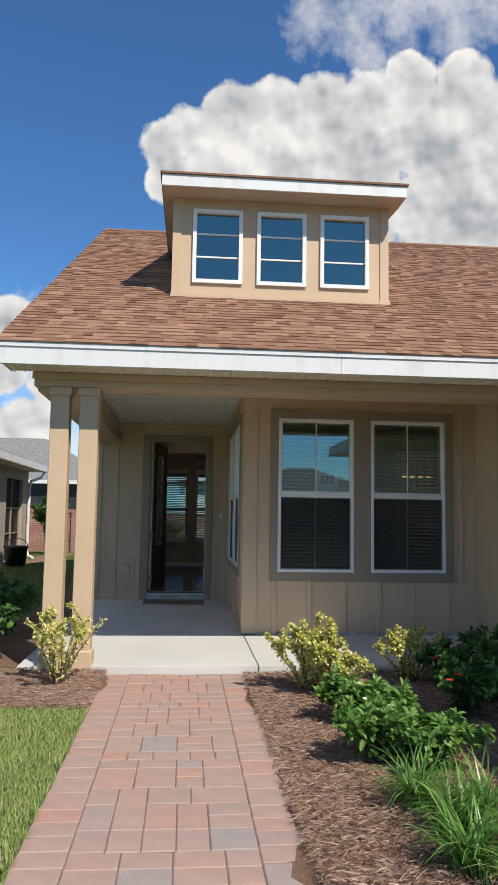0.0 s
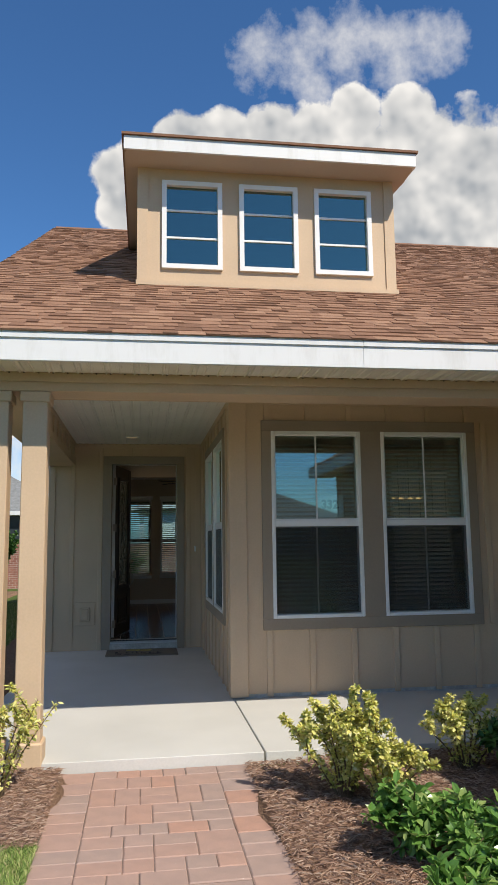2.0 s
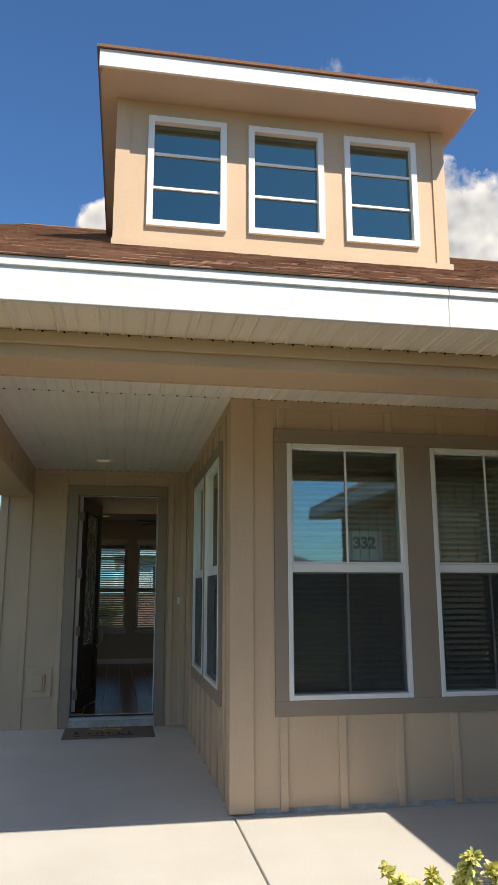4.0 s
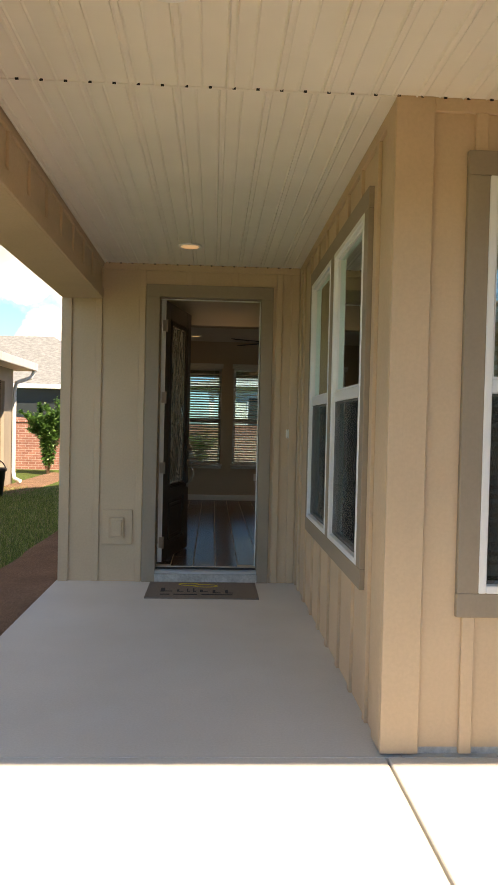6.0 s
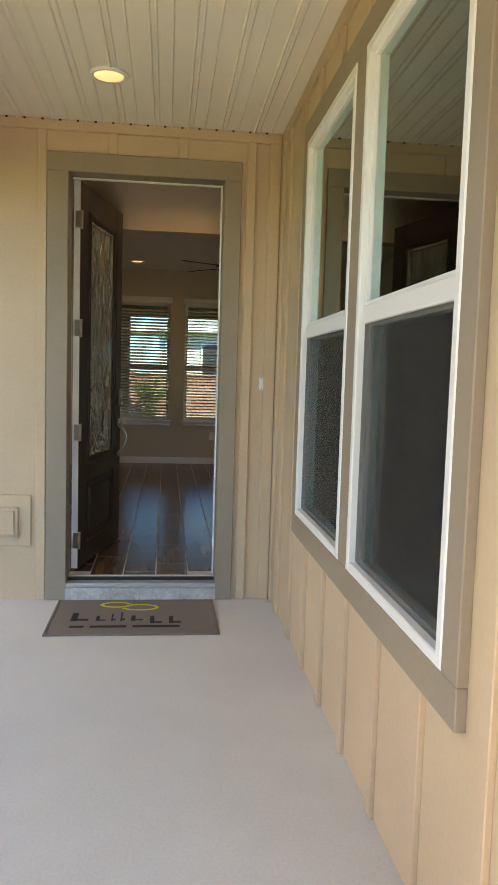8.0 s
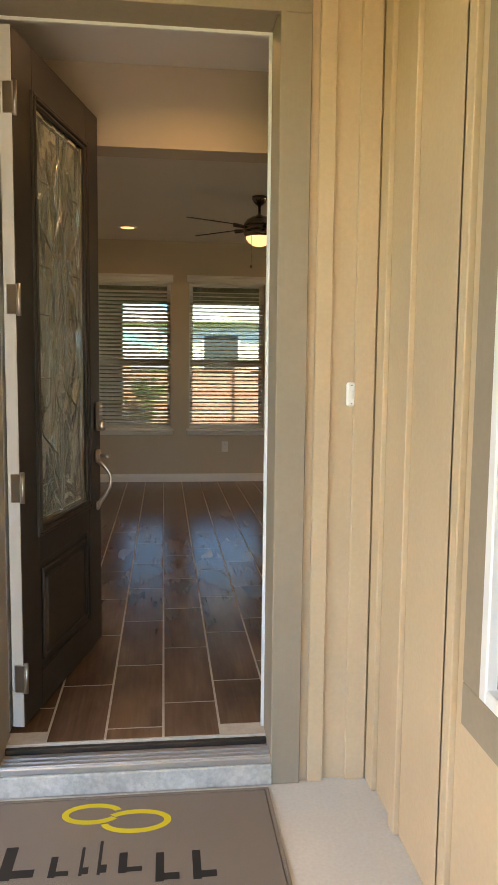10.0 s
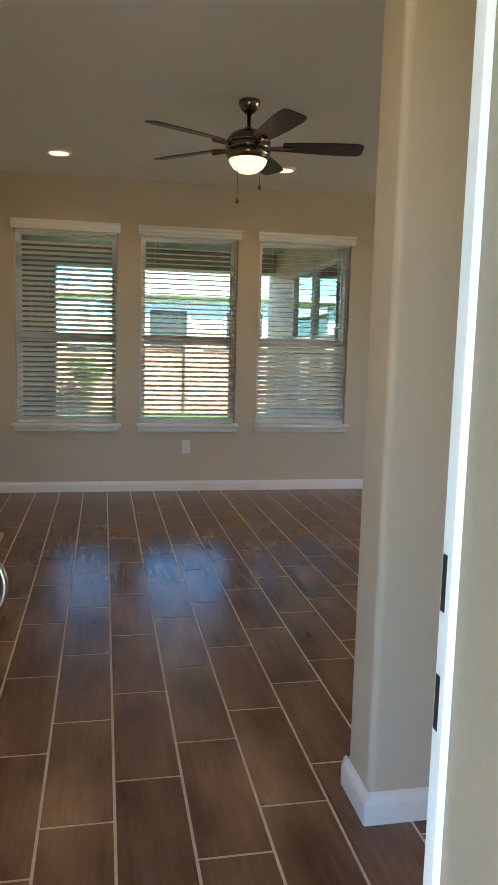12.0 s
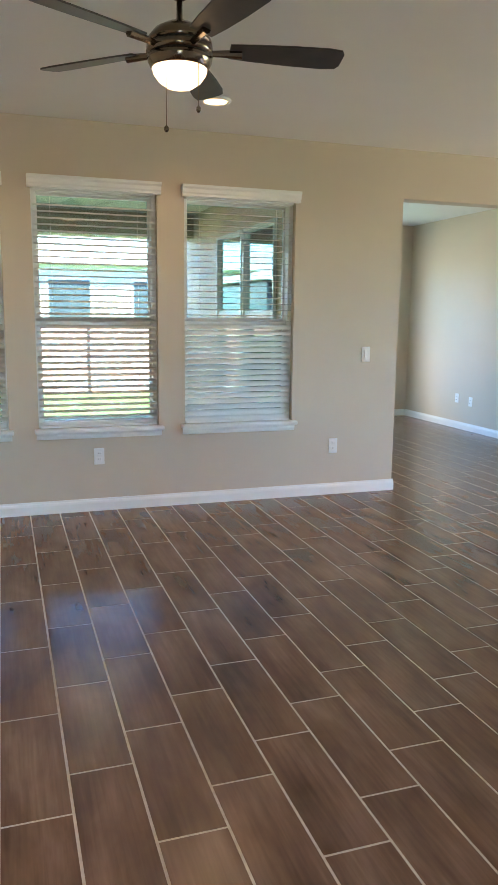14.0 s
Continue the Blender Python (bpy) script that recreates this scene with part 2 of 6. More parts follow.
mt = Mat("pine_straw", (0.17, 0.095, 0.055), 0.9, spec=0.25)
M_STRAW = mt.paint(mt.random_tint([(0.0, (0.17, 0.10, 0.07)), (0.4, (0.30, 0.185, 0.13)), (0.75, (0.40, 0.265, 0.195)), (1.0, (0.55, 0.42, 0.33))])).m
mt = Mat("mulch_ground", (0.12, 0.066, 0.04), 0.95, spec=0.2)
mt.paint(mt.mix(1.0, mt.ramp(mt.noise((120.0, 25.0, 60.0), 4.0, 0.7, 1.5), [(0.3, (0.15, 0.09, 0.06)), (0.55, (0.31, 0.19, 0.125)), (0.75, (0.45, 0.30, 0.21))]), mt.ramp(mt.noise(2.5), [(0.3, (0.8, 0.8, 0.8)), (0.7, (1.1, 1.1, 1.1))]), "MULTIPLY")).bump(mt.noise((90.0, 30.0, 60.0), 4.0, 0.7, 1.5), 1.0, 0.02)
M_MULCH = mt.m
mt = Mat("lawn_ground", (0.10, 0.15, 0.035), 0.95, spec=0.2)
mt.paint(mt.mix(mt.noise(0.9, 5.0), mt.ramp(mt.noise(45.0, 5.0, 0.7), [(0.3, (0.035, 0.075, 0.012)), (0.7, (0.13, 0.20, 0.045))]), mt.ramp(mt.noise(60.0, 4.0), [(0.3, (0.06, 0.11, 0.02)), (0.7, (0.17, 0.19, 0.07))]))).bump(mt.noise(70.0, 4.0, 0.7), 1.0, 0.03)
M_LAWN = mt.m
mt = Mat("grass_blade", (0.12, 0.2, 0.04), 0.6, spec=0.3)
mt.b.inputs["Subsurface Weight"].default_value = 0.0
M_GRASS = mt.paint(mt.random_tint([(0.0, (0.08, 0.15, 0.03)), (0.35, (0.18, 0.28, 0.06)), (0.7, (0.30, 0.38, 0.11)), (0.86, (0.38, 0.39, 0.16)), (1.0, (0.50, 0.42, 0.25))])).m


def leaf_material(name, stops, rough=0.4):
    lm = Mat(name, (0.1, 0.15, 0.03), rough, spec=0.4)
    lm.paint(lm.random_tint(stops))
    tr = lm.n.new("ShaderNodeBsdfTranslucent")
    lm.l.new(lm.last, tr.inputs["Color"])
    ms = lm.n.new("ShaderNodeMixShader")
    ms.inputs[0].default_value = 0.32
    lm.l.new(lm.b.outputs[0], ms.inputs[1])
    lm.l.new(tr.outputs[0], ms.inputs[2])
    lm.l.new(ms.outputs[0], lm.n["Material Output"].inputs["Surface"])
    return lm.m


M_VARIEG = leaf_material("variegated_leaf", [(0.0, (0.22, 0.29, 0.06)), (0.2, (0.48, 0.50, 0.12)), (0.5, (0.74, 0.69, 0.20)), (0.85, (0.82, 0.78, 0.32)), (1.0, (0.84, 0.81, 0.48))])
M_GLOSSY = leaf_material("glossy_green_leaf", [(0.0, (0.07, 0.17, 0.035)), (0.5, (0.14, 0.29, 0.06)), (0.85, (0.23, 0.39, 0.10)), (1.0, (0.36, 0.46, 0.15))], 0.25)
M_DEEP = leaf_material("dark_green_leaf", [(0.0, (0.04, 0.11, 0.025)), (0.6, (0.08, 0.19, 0.045)), (1.0, (0.15, 0.28, 0.07))], 0.28)
M_STRAP = leaf_material("strap_leaf", [(0.0, (0.06, 0.16, 0.03)), (0.6, (0.14, 0.31, 0.06)), (0.9, (0.24, 0.41, 0.10)), (1.0, (0.42, 0.40, 0.17))], 0.35)
M_PETAL = leaf_material("red_petal", [(0.0, (0.62, 0.03, 0.015)), (1.0, (0.80, 0.08, 0.03))], 0.5)
M_STEMWOOD = Mat("brown_stem", (0.14, 0.09, 0.05), 0.8).mottled(40.0, 0.3).m

mt = Mat("interior_wall", (0.56, 0.475, 0.375), 0.75)
M_WALL = mt.mottled(1.0, 0.025).bump(mt.noise(120.0, 3.0), 0.12, 0.002).m
mt = Mat("interior_ceiling", (0.78, 0.755, 0.72), 0.85)
M_CEIL = mt.mottled(1.0, 0.02).bump(mt.noise(60.0, 3.0), 0.2, 0.003).m
M_WHITE = Mat("white_semigloss", (0.78, 0.78, 0.77), 0.35).mottled(2.0, 0.03).m

mt = Mat("wood_look_tile", (0.1, 0.06, 0.04), 0.3, spec=0.5)
offset = mt.n.new("ShaderNodeVectorMath")
offset.operation = "ADD"
rnd = mt.n.new("ShaderNodeObjectInfo").outputs["Random"]
isl = mt.n.new("ShaderNodeNewGeometry").outputs["Random Per Island"]
both = mt.n.new("ShaderNodeMath")
both.operation = "ADD"
mt.l.new(rnd, both.inputs[0])
mt.l.new(isl, both.inputs[1])
far = mt.n.new("ShaderNodeMath")
far.operation = "MULTIPLY"
far.inputs[1].default_value = 37.0
mt.l.new(both.outputs[0], far.inputs[0])
mt.l.new(mt.coord, offset.inputs[0])
mt.l.new(far.outputs[0], offset.inputs[1])
mt.coord = offset.outputs[0]
cloudy = mt.ramp(mt.noise((7.0, 2.0, 4.0), 4.0, 0.55, 0.25), [(0.26, (0.085, 0.045, 0.028)), (0.5, (0.155, 0.087, 0.054)), (0.74, (0.25, 0.152, 0.10))])
streak = mt.ramp(mt.noise((70.0, 3.0, 30.0), 3.0, 0.5, 0.3), [(0.3, (0.80, 0.79, 0.78)), (0.7, (1.08, 1.08, 1.08))])
mt.paint(mt.mix(1.0, cloudy, streak, "MULTIPLY")).rough(mt.noise((6.0, 3.0, 5.0)), 0.20, 0.27).bump(mt.noise((160.0, 7.0, 60.0), 3.0, 0.55, 0.4), 0.10, 0.001)
M_TILE = mt.m
M_GROUT = Mat("tan_grout", (0.52, 0.45, 0.37), 0.9).mottled(30.0, 0.12).m

mt = Mat("espresso_door", (0.032, 0.024, 0.019), 0.38)
M_DOOR = mt.bump(mt.noise((70.0, 70.0, 3.0), 3.0, 0.6, 0.5), 0.2, 0.001).rough(mt.noise(6.0), 0.32, 0.45).m
M_NICKEL = Mat("brushed_nickel", (0.52, 0.49, 0.45), 0.28, 1.0).m
M_FAN = Mat("dark_nickel", (0.20, 0.165, 0.13), 0.2, 1.0).m
M_BRONZE = Mat("dark_strike", (0.05, 0.04, 0.035), 0.45, 0.6).m
M_CAME = Mat("lead_came", (0.55, 0.57, 0.56), 0.22, 0.9).m
M_STEEL = Mat("galvanised", (0.55, 0.55, 0.55), 0.4, 0.8).m
mt = Mat("doormat", (0.21, 0.18, 0.155), 0.95, spec=0.1)
M_MAT = mt.mottled(300.0, 0.35).bump(mt.noise(400.0), 0.8, 0.003).m
M_BLACK = Mat("black_print", (0.012, 0.012, 0.012), 0.8).m
M_YELLOW = Mat("yellow_print", (0.62, 0.52, 0.03), 0.8).m
M_PAPER = Mat("white_paper", (0.80, 0.81, 0.82), 0.7).mottled(30.0, 0.02).m
M_PRINT = Mat("grey_print", (0.05, 0.06, 0.065), 0.7).m


def glass(name, tint=(0.9, 0.95, 0.93), gloss=0.12, bumpy=0.0, sheen=(1.0, 1.0, 1.0)):
    gm = bpy.data.materials.new(name)
    gm.use_nodes = True
    n, l = gm.node_tree.nodes, gm.node_tree.links
    n.remove(n["Principled BSDF"])
    tr, gl, mx, fr = n.new("ShaderNodeBsdfTransparent"), n.new("ShaderNodeBsdfGlossy"), n.new("ShaderNodeMixShader"), n.new("ShaderNodeFresnel")
    tr.inputs[0].default_value = (*tint, 1)
    gl.inputs["Roughness"].default_value = 0.01
    gl.inputs["Color"].default_value = (*sheen, 1)
    fr.inputs["IOR"].default_value = 1.52
    up = n.new("ShaderNodeMath")
    up.operation = "MULTIPLY_ADD"
    up.inputs[1].default_value, up.inputs[2].default_value = 1.6, gloss
    up.use_clamp = True
    l.new(fr.outputs[0], up.inputs[0])
    l.new(up.outputs[0], mx.inputs[0])
    l.new(tr.outputs[0], mx.inputs[1])
    l.new(gl.outputs[0], mx.inputs[2])
    l.new(mx.outputs[0], n["Material Output"].inputs["Surface"])
    if bumpy:
        df, m2 = n.new("ShaderNodeBsdfDiffuse"), n.new("ShaderNodeMixShader")
        df.inputs[0].default_value, m2.inputs[0].default_value = (0.62, 0.74, 0.68, 1), 0.16
        l.new(mx.outputs[0], m2.inputs[1])
        l.new(df.outputs[0], m2.inputs[2])
        l.new(m2.outputs[0], n["Material Output"].inputs["Surface"])
        tc, wv, bp = n.new("ShaderNodeTexCoord"), n.new("ShaderNodeTexNoise"), n.new("ShaderNodeBump")
        mp = n.new("ShaderNodeMapping")
        mp.inputs["Scale"].default_value = (7, 7, 3.2)
        l.new(tc.outputs["Object"], mp.inputs[0])
        wv.inputs["Scale"].default_value, wv.inputs["Distortion"].default_value, wv.inputs["Detail"].default_value = 1.0, 1.6, 0.5
        l.new(mp.outputs[0], wv.inputs["Vector"])
        bp.inputs["Strength"].default_value, bp.inputs["Distance"].default_value = 0.6, bumpy
        l.new(wv.outputs["Fac"], bp.inputs["Height"])
        l.new(bp.outputs[0], gl.inputs["Normal"])
    return gm


M_GLASS = glass("window_glass", (0.80, 0.88, 0.86), 0.07, 0.0, (0.86, 1.0, 0.97))
M_GLASS_IN = glass("clear_glass", (0.62, 0.76, 0.79), 0.01)
M_GLASS_DORMER = glass("dark_dormer_glass", (0.12, 0.20, 0.22), 0.16, 0.0, (0.72, 0.98, 0.86))
M_GLASS_ART = glass("textured_glass", (0.74, 0.88, 0.82), 0.24, 0.09)
M_GLASS_BEVEL = glass("bevelled_glass", (0.62, 0.92, 0.80), 0.30, 0.05)
mt = Mat("insect_screen", (0.03, 0.03, 0.03), 0.8)
tr = mt.n.new("ShaderNodeBsdfTransparent")
ms = mt.n.new("ShaderNodeMixShader")
ms.inputs[0].default_value = 0.42
mt.l.new(tr.outputs[0], ms.inputs[1])
mt.l.new(mt.b.outputs[0], ms.inputs[2])
mt.l.new(ms.outputs[0], mt.n["Material Output"].inputs["Surface"])
M_SCREEN = mt.m


def lamp_material(name, color, strength):
    lm = Mat(name, (0.9, 0.9, 0.88), 0.4)
    lm.b.inputs["Emission Color"].default_value = (*color, 1)
    lm.b.inputs["Emission Strength"].default_value = strength
    return lm.m


M_LAMP = lamp_material("warm_lamp", (1.0, 0.56, 0.22), 0.21)
M_LAMP_IN = lamp_material("warm_bowl", (1.0, 0.66, 0.36), 0.16)
M_LAMP_ROOM = lamp_material("room_lamp", (1.0, 0.62, 0.30), 0.20)
M_LAMP_CH = lamp_material("chandelier_glass", (1.0, 0.55, 0.2), 0.8)
M_BLADE = Mat("dark_walnut_blade", (0.035, 0.026, 0.022), 0.45).mottled(8.0, 0.3).m

mt = Mat("red_brick", (0.33, 0.12, 0.085), 0.9, spec=0.2)
bt = mt.n.new("ShaderNodeTexBrick")
bt.inputs["Scale"].default_value = 1.0
bt.inputs["Brick Width"].default_value, bt.inputs["Row Height"].default_value, bt.inputs["Mortar Size"].default_value = 0.21, 0.075, 0.006
bt.inputs["Color1"].default_value, bt.inputs["Color2"].default_value, bt.inputs["Mortar"].default_value = (0.34, 0.16, 0.125, 1), (0.26, 0.115, 0.09, 1), (0.42, 0.37, 0.33, 1)
rot = mt.n.new("ShaderNodeMapping")
rot.inputs["Rotation"].default_value = (radians(90), 0, 0)
mt.l.new(mt.coord, rot.inputs[0])
mt.l.new(rot.outputs[0], bt.inputs["Vector"])
M_BRICK = mt.paint(mt.mix(1.0, bt.outputs["Color"], mt.ramp(mt.noise(3.0), [(0.3, (0.8, 0.8, 0.8)), (0.7, (1.1, 1.1, 1.1))]), "MULTIPLY")).m
M_GREYROOF = Mat("grey_shingle_roof", (0.23, 0.24, 0.24), 0.95, spec=0.2).mottled((6.0, 6.0, 14.0), 0.25, 0.25, 40.0).m
M_GREYWALL = Mat("greige_stucco", (0.42, 0.37, 0.31), 0.9).mottled(2.0, 0.08, 0.08, 60.0).m
M_PALEWALL = Mat("pale_siding", (0.62, 0.62, 0.58), 0.85).mottled(2.0, 0.06).m
M_PANE_DARK = Mat("dark_pane", (0.035, 0.045, 0.05), 0.12).m
M_BLACKPLASTIC = Mat("black_plastic", (0.012, 0.012, 0.013), 0.4).m
mt = Mat("asphalt_road", (0.05, 0.05, 0.05), 0.9)
M_ROAD = mt.mottled(3.0, 0.15, 0.4, 200.0).m

# ---- building helpers ----
PLACE = {}


def thing(name, at=(0, 0, 0), turn=0.0, label="", category="", group="", kind=""):
    """An Empty at the base of a thing."""
    ob = new(name)
    ob.empty_display_size = 0.1
    ob.matrix_basis = pose(*at, 0, 0, turn)
    PLACE[ob.name] = ob.matrix_basis.copy()
    return tagged(ob, label, category, group, kind)


def part(name, bm, material, parent=None, label="", local=False, smooth=False, kind="", category=""):
    """One mesh object out of a bmesh. Coordinates are the world's, or the parent's if local."""
    bmesh.ops.recalc_face_normals(bm, faces=bm.faces[:])
    me = bpy.data.meshes.new(name)
    bm.to_mesh(me)
    bm.free()
    me.materials.append(material)
    if smooth:
        me.shade_smooth()
    ob = new(name, me)
    PLACE[ob.name] = Matrix()
    if parent is not None:
        ob.parent = parent
        PLACE[ob.name] = PLACE[parent.name].copy()
        if not local:
            me.transform(PLACE[parent.name].inverted())
    return tagged(ob, label, category, "", kind)


def piece(name, me, at, parent, turn=0.0, tilt=0.0):
    """An object on a shared mesh, under a parent whose own place is the origin."""
    ob = new(name, me)
    ob.matrix_basis = pose(*at, tilt, 0, turn)
    ob.parent = parent
    return ob


def box(bm, x0, x1, y0, y1, z0, z1, bevel=0.0):
    vs = [bm.verts.new((x, y, z)) for x in (x0, x1) for y in (y0, y1) for z in (z0, z1)]
    fs = [bm.faces.new([vs[i] for i in q]) for q in ((0, 1, 3, 2), (4, 6, 7, 5), (0, 4, 5, 1), (2, 3, 7, 6), (0, 2, 6, 4), (1, 5, 7, 3))]
    if bevel:
        es = {e for f in fs for e in f.edges}
        bmesh.ops.bevel(bm, geom=list(es), offset=bevel, segments=1, affect="EDGES", profile=0.5)
    return vs


def boxed(*args, bevel=0.0):
    bm = bmesh.new()
    box(bm, *args, bevel=bevel)
    return bm


def prism(bm, pts, axis, a0, a1):
    """A polygon of (u, v) points drawn along an axis: x: (y, z), y: (x, z), z: (x, y)."""
    def put(u, v, a):
        return {"x": (a, u, v), "y": (u, a, v), "z": (u, v, a)}[axis]
    lo = [bm.verts.new(put(u, v, a0)) for u, v in pts]
    hi = [bm.verts.new(put(u, v, a1)) for u, v in pts]
    bm.faces.new(lo)
    bm.faces.new(hi[::-1])
    for i in range(len(pts)):
        j = (i + 1) % len(pts)
        bm.faces.new((lo[i], hi[i], hi[j], lo[j]))


def lathe(bm, profile, at, seg=24, axis="z"):
    rings = []
    for r, h in profile:
        ring = []
        for k in range(seg):
            a = 2 * math.pi * k / seg
            u, v = max(r, 1e-4) * math.cos(a), max(r, 1e-4) * math.sin(a)
            p = {"z": (u, v, h), "y": (u, h, v), "x": (h, u, v)}[axis]
            ring.append(bm.verts.new((at[0] + p[0], at[1] + p[1], at[2] + p[2])))
        rings.append(ring)
    for a, b in zip(rings, rings[1:]):
        for k in range(seg):
            j = (k + 1) % seg
            bm.faces.new((a[k], a[j], b[j], b[k]))
    bm.faces.new(rings[0])
    bm.faces.new(rings[-1][::-1])


def tube(bm, pts, radius, seg=6):
    """A round bar along points; radius is one number or one for each point."""
    pts = [Vector(p) for p in pts]
    rad = radius if isinstance(radius, (list, tuple)) else [radius] * len(pts)
    rings = []
    for i, p in enumerate(pts):
        d = (pts[min(i + 1, len(pts) - 1)] - pts[max(i - 1, 0)]).normalized()
        s = d.orthogonal().normalized() if i == 0 else (rings_s - d * rings_s.dot(d)).normalized()
        rings_s = s
        c = d.cross(s)
        rings.append([bm.verts.new(p + rad[i] * (math.cos(2 * math.pi * k / seg) * s + math.sin(2 * math.pi * k / seg) * c)) for k in range(seg)])
    for a, b in zip(rings, rings[1:]):
        for k in range(seg):
            j = (k + 1) % seg
            bm.faces.new((a[k], a[j], b[j], b[k]))
    bm.faces.new(rings[0][::-1])
    bm.faces.new(rings[-1])


def wall_mesh(axis, t0, t1, u0, u1, z0, z1, holes=()):
    """A wall with openings that go through it. axis: the way it runs."""
    bm = bmesh.new()
    us = sorted({u0, u1, *(min(max(h[i], u0), u1) for h in holes for i in (0, 1))})
    zs = sorted({z0, z1, *(min(max(h[i], z0), z1) for h in holes for i in (2, 3))})

    def solid(i, k):
        if not (0 <= i < len(us) - 1 and 0 <= k < len(zs) - 1):
            return False
        u, z = (us[i] + us[i + 1]) / 2, (zs[k] + zs[k + 1]) / 2
        return not any(h[0] < u < h[1] and h[2] < z < h[3] for h in holes)

    cache = {}

    def vert(u, t, z):
        key = (u, t, z)
        if key not in cache:
            cache[key] = bm.verts.new((u, t, z) if axis == "x" else (t, u, z))
        return cache[key]

    for i in range(len(us) - 1):
        for k in range(len(zs) - 1):
            if not solid(i, k):
                continue
            a, b, c, d = us[i], us[i + 1], zs[k], zs[k + 1]
            for t in (t0, t1):
                bm.faces.new([vert(a, t, c), vert(b, t, c), vert(b, t, d), vert(a, t, d)])
            for di, dk, q in ((-1, 0, ((a, c), (a, d))), (1, 0, ((b, c), (b, d))), (0, -1, ((a, c), (b, c))), (0, 1, ((a, d), (b, d)))):
                if not solid(i + di, k + dk):
                    (p, r), (s, w) = q
                    bm.faces.new([vert(p, t0, r), vert(s, t0, w), vert(s, t1, w), vert(p, t1, r)])
    return bm


def structure(name, bm, material, label=""):
    return part(name, bm, material, None, label, kind="structure")


# ---- plan ----
GROUND = -0.07
INSIDE = 0.125            # floor of the rooms; the porch slab lies at 0
WING_X, WING_Y = 0.74, 8.83
DOOR_Y = 12.30
EAVE_Y, EAVE_Z = 6.67, 2.835
SLOPE = 0.530
RIDGE_Y = 14.2
PORCH_TOP = 2.835
ROOM_TOP = 2.84
BACK_Y = 18.33


def roof_z(y):
    return EAVE_Z + SLOPE * (y - EAVE_Y)


# ---- ground ----
bm = bmesh.new()
cut = [-900, -60, -20, -8, 8, 20, 60, 900]
grid = [[bm.verts.new((x, y, GROUND - 0.012)) for x in cut] for y in (-900, -60, -14, 0, 14, 30, 60, 900)]
for i in range(7):
    for k in range(7):
        bm.faces.new((grid[i][k], grid[i][k + 1], grid[i + 1][k + 1], grid[i + 1][k]))
structure("ground", bm, M_LAWN, "green lawn running out to the horizon")
structure("road", boxed(-60, 60, -13.5, -7.5, GROUND - 0.2, GROUND - 0.008), M_ROAD, "grey asphalt street behind the front lawn")


def bed(name, outline, label):
    """A mulch bed: a low uneven mound inside an outline."""
    bm = bmesh.new()
    n = 26
    x0, x1 = min(p[0] for p in outline), max(p[0] for p in outline)
    y0, y1 = min(p[1] for p in outline), max(p[1] for p in outline)
    rows = []
    for j in range(n + 1):
        row = []
        for i in range(n + 1):
            x, y = x0 + (x1 - x0) * i / n, y0 + (y1 - y0) * j / n
            edge = min(i, n - i, j, n - j) / n
            h = -0.015 + min(1, edge * 9) * 0.035 + 0.016 * noise.noise(Vector((x * 2.3, y * 2.3, 0.3)))
            wob = 0.035 * noise.noise(Vector((x * 1.7, y * 1.7, 4)))
            row.append(bm.verts.new((x + wob, y + wob, GROUND + h)))
        rows.append(row)
    for j in range(n):
        for i in range(n):
            bm.faces.new((rows[j][i], rows[j][i + 1], rows[j + 1][i + 1], rows[j + 1][i]))
    return part(name, bm, M_MULCH, None, label, kind="structure", smooth=True)


bed("mulch_bed_1", [(0.46, -2.0), (3.5, 7.2)], "brown pine straw bed beside the paver path")
bed("mulch_bed_2", [(-4.2, 5.85), (-0.47, 7.2)], "brown pine straw bed in front of the porch columns")
bed("mulch_bed_3", [(-2.15, 7.0), (-1.38, 17.5)], "dark mulch strip along the porch slab")


def straw(name, x0, x1, y0, y1, count, seed):
    rng = random.Random(seed)
    verts, faces = [], []
    for _ in range(count):
        x, y = rng.uniform(x0, x1), rng.uniform(y0, y1)
        a, ln, w = rng.uniform(0, math.pi), rng.uniform(0.03, 0.09), rng.uniform(0.0007, 0.0014)
        z = GROUND + 0.018 + rng.uniform(0, 0.03) + 0.016 * noise.noise(Vector((x * 2.3, y * 2.3, 0.3)))
        dx, dy = math.cos(a) * ln / 2, math.sin(a) * ln / 2
        nx, ny = -math.sin(a) * w, math.cos(a) * w
        dz = rng.uniform(-0.012, 0.012)
        k = len(verts)
        verts += [(x - dx - nx, y - dy - ny, z - dz), (x - dx + nx, y - dy + ny, z - dz), (x, y, z + 0.006), (x + dx, y + dy, z + dz)]
        faces += [(k, k + 2, k + 1), (k + 1, k + 2, k + 3), (k, k + 3, k + 2)]
    me = bpy.data.meshes.new(name)
    me.from_pydata(verts, [], faces)
    me.materials.append(M_STRAW)
    tagged(new(name, me), "loose brown pine straw lying on the bed", "mulch", "", "stuff")


straw("pine_straw", 0.60, 3.4, 1.6, 7.0, 85000, 3)
straw("pine_straw", -2.6, -0.62, 5.85, 7.06, 22000, 4)


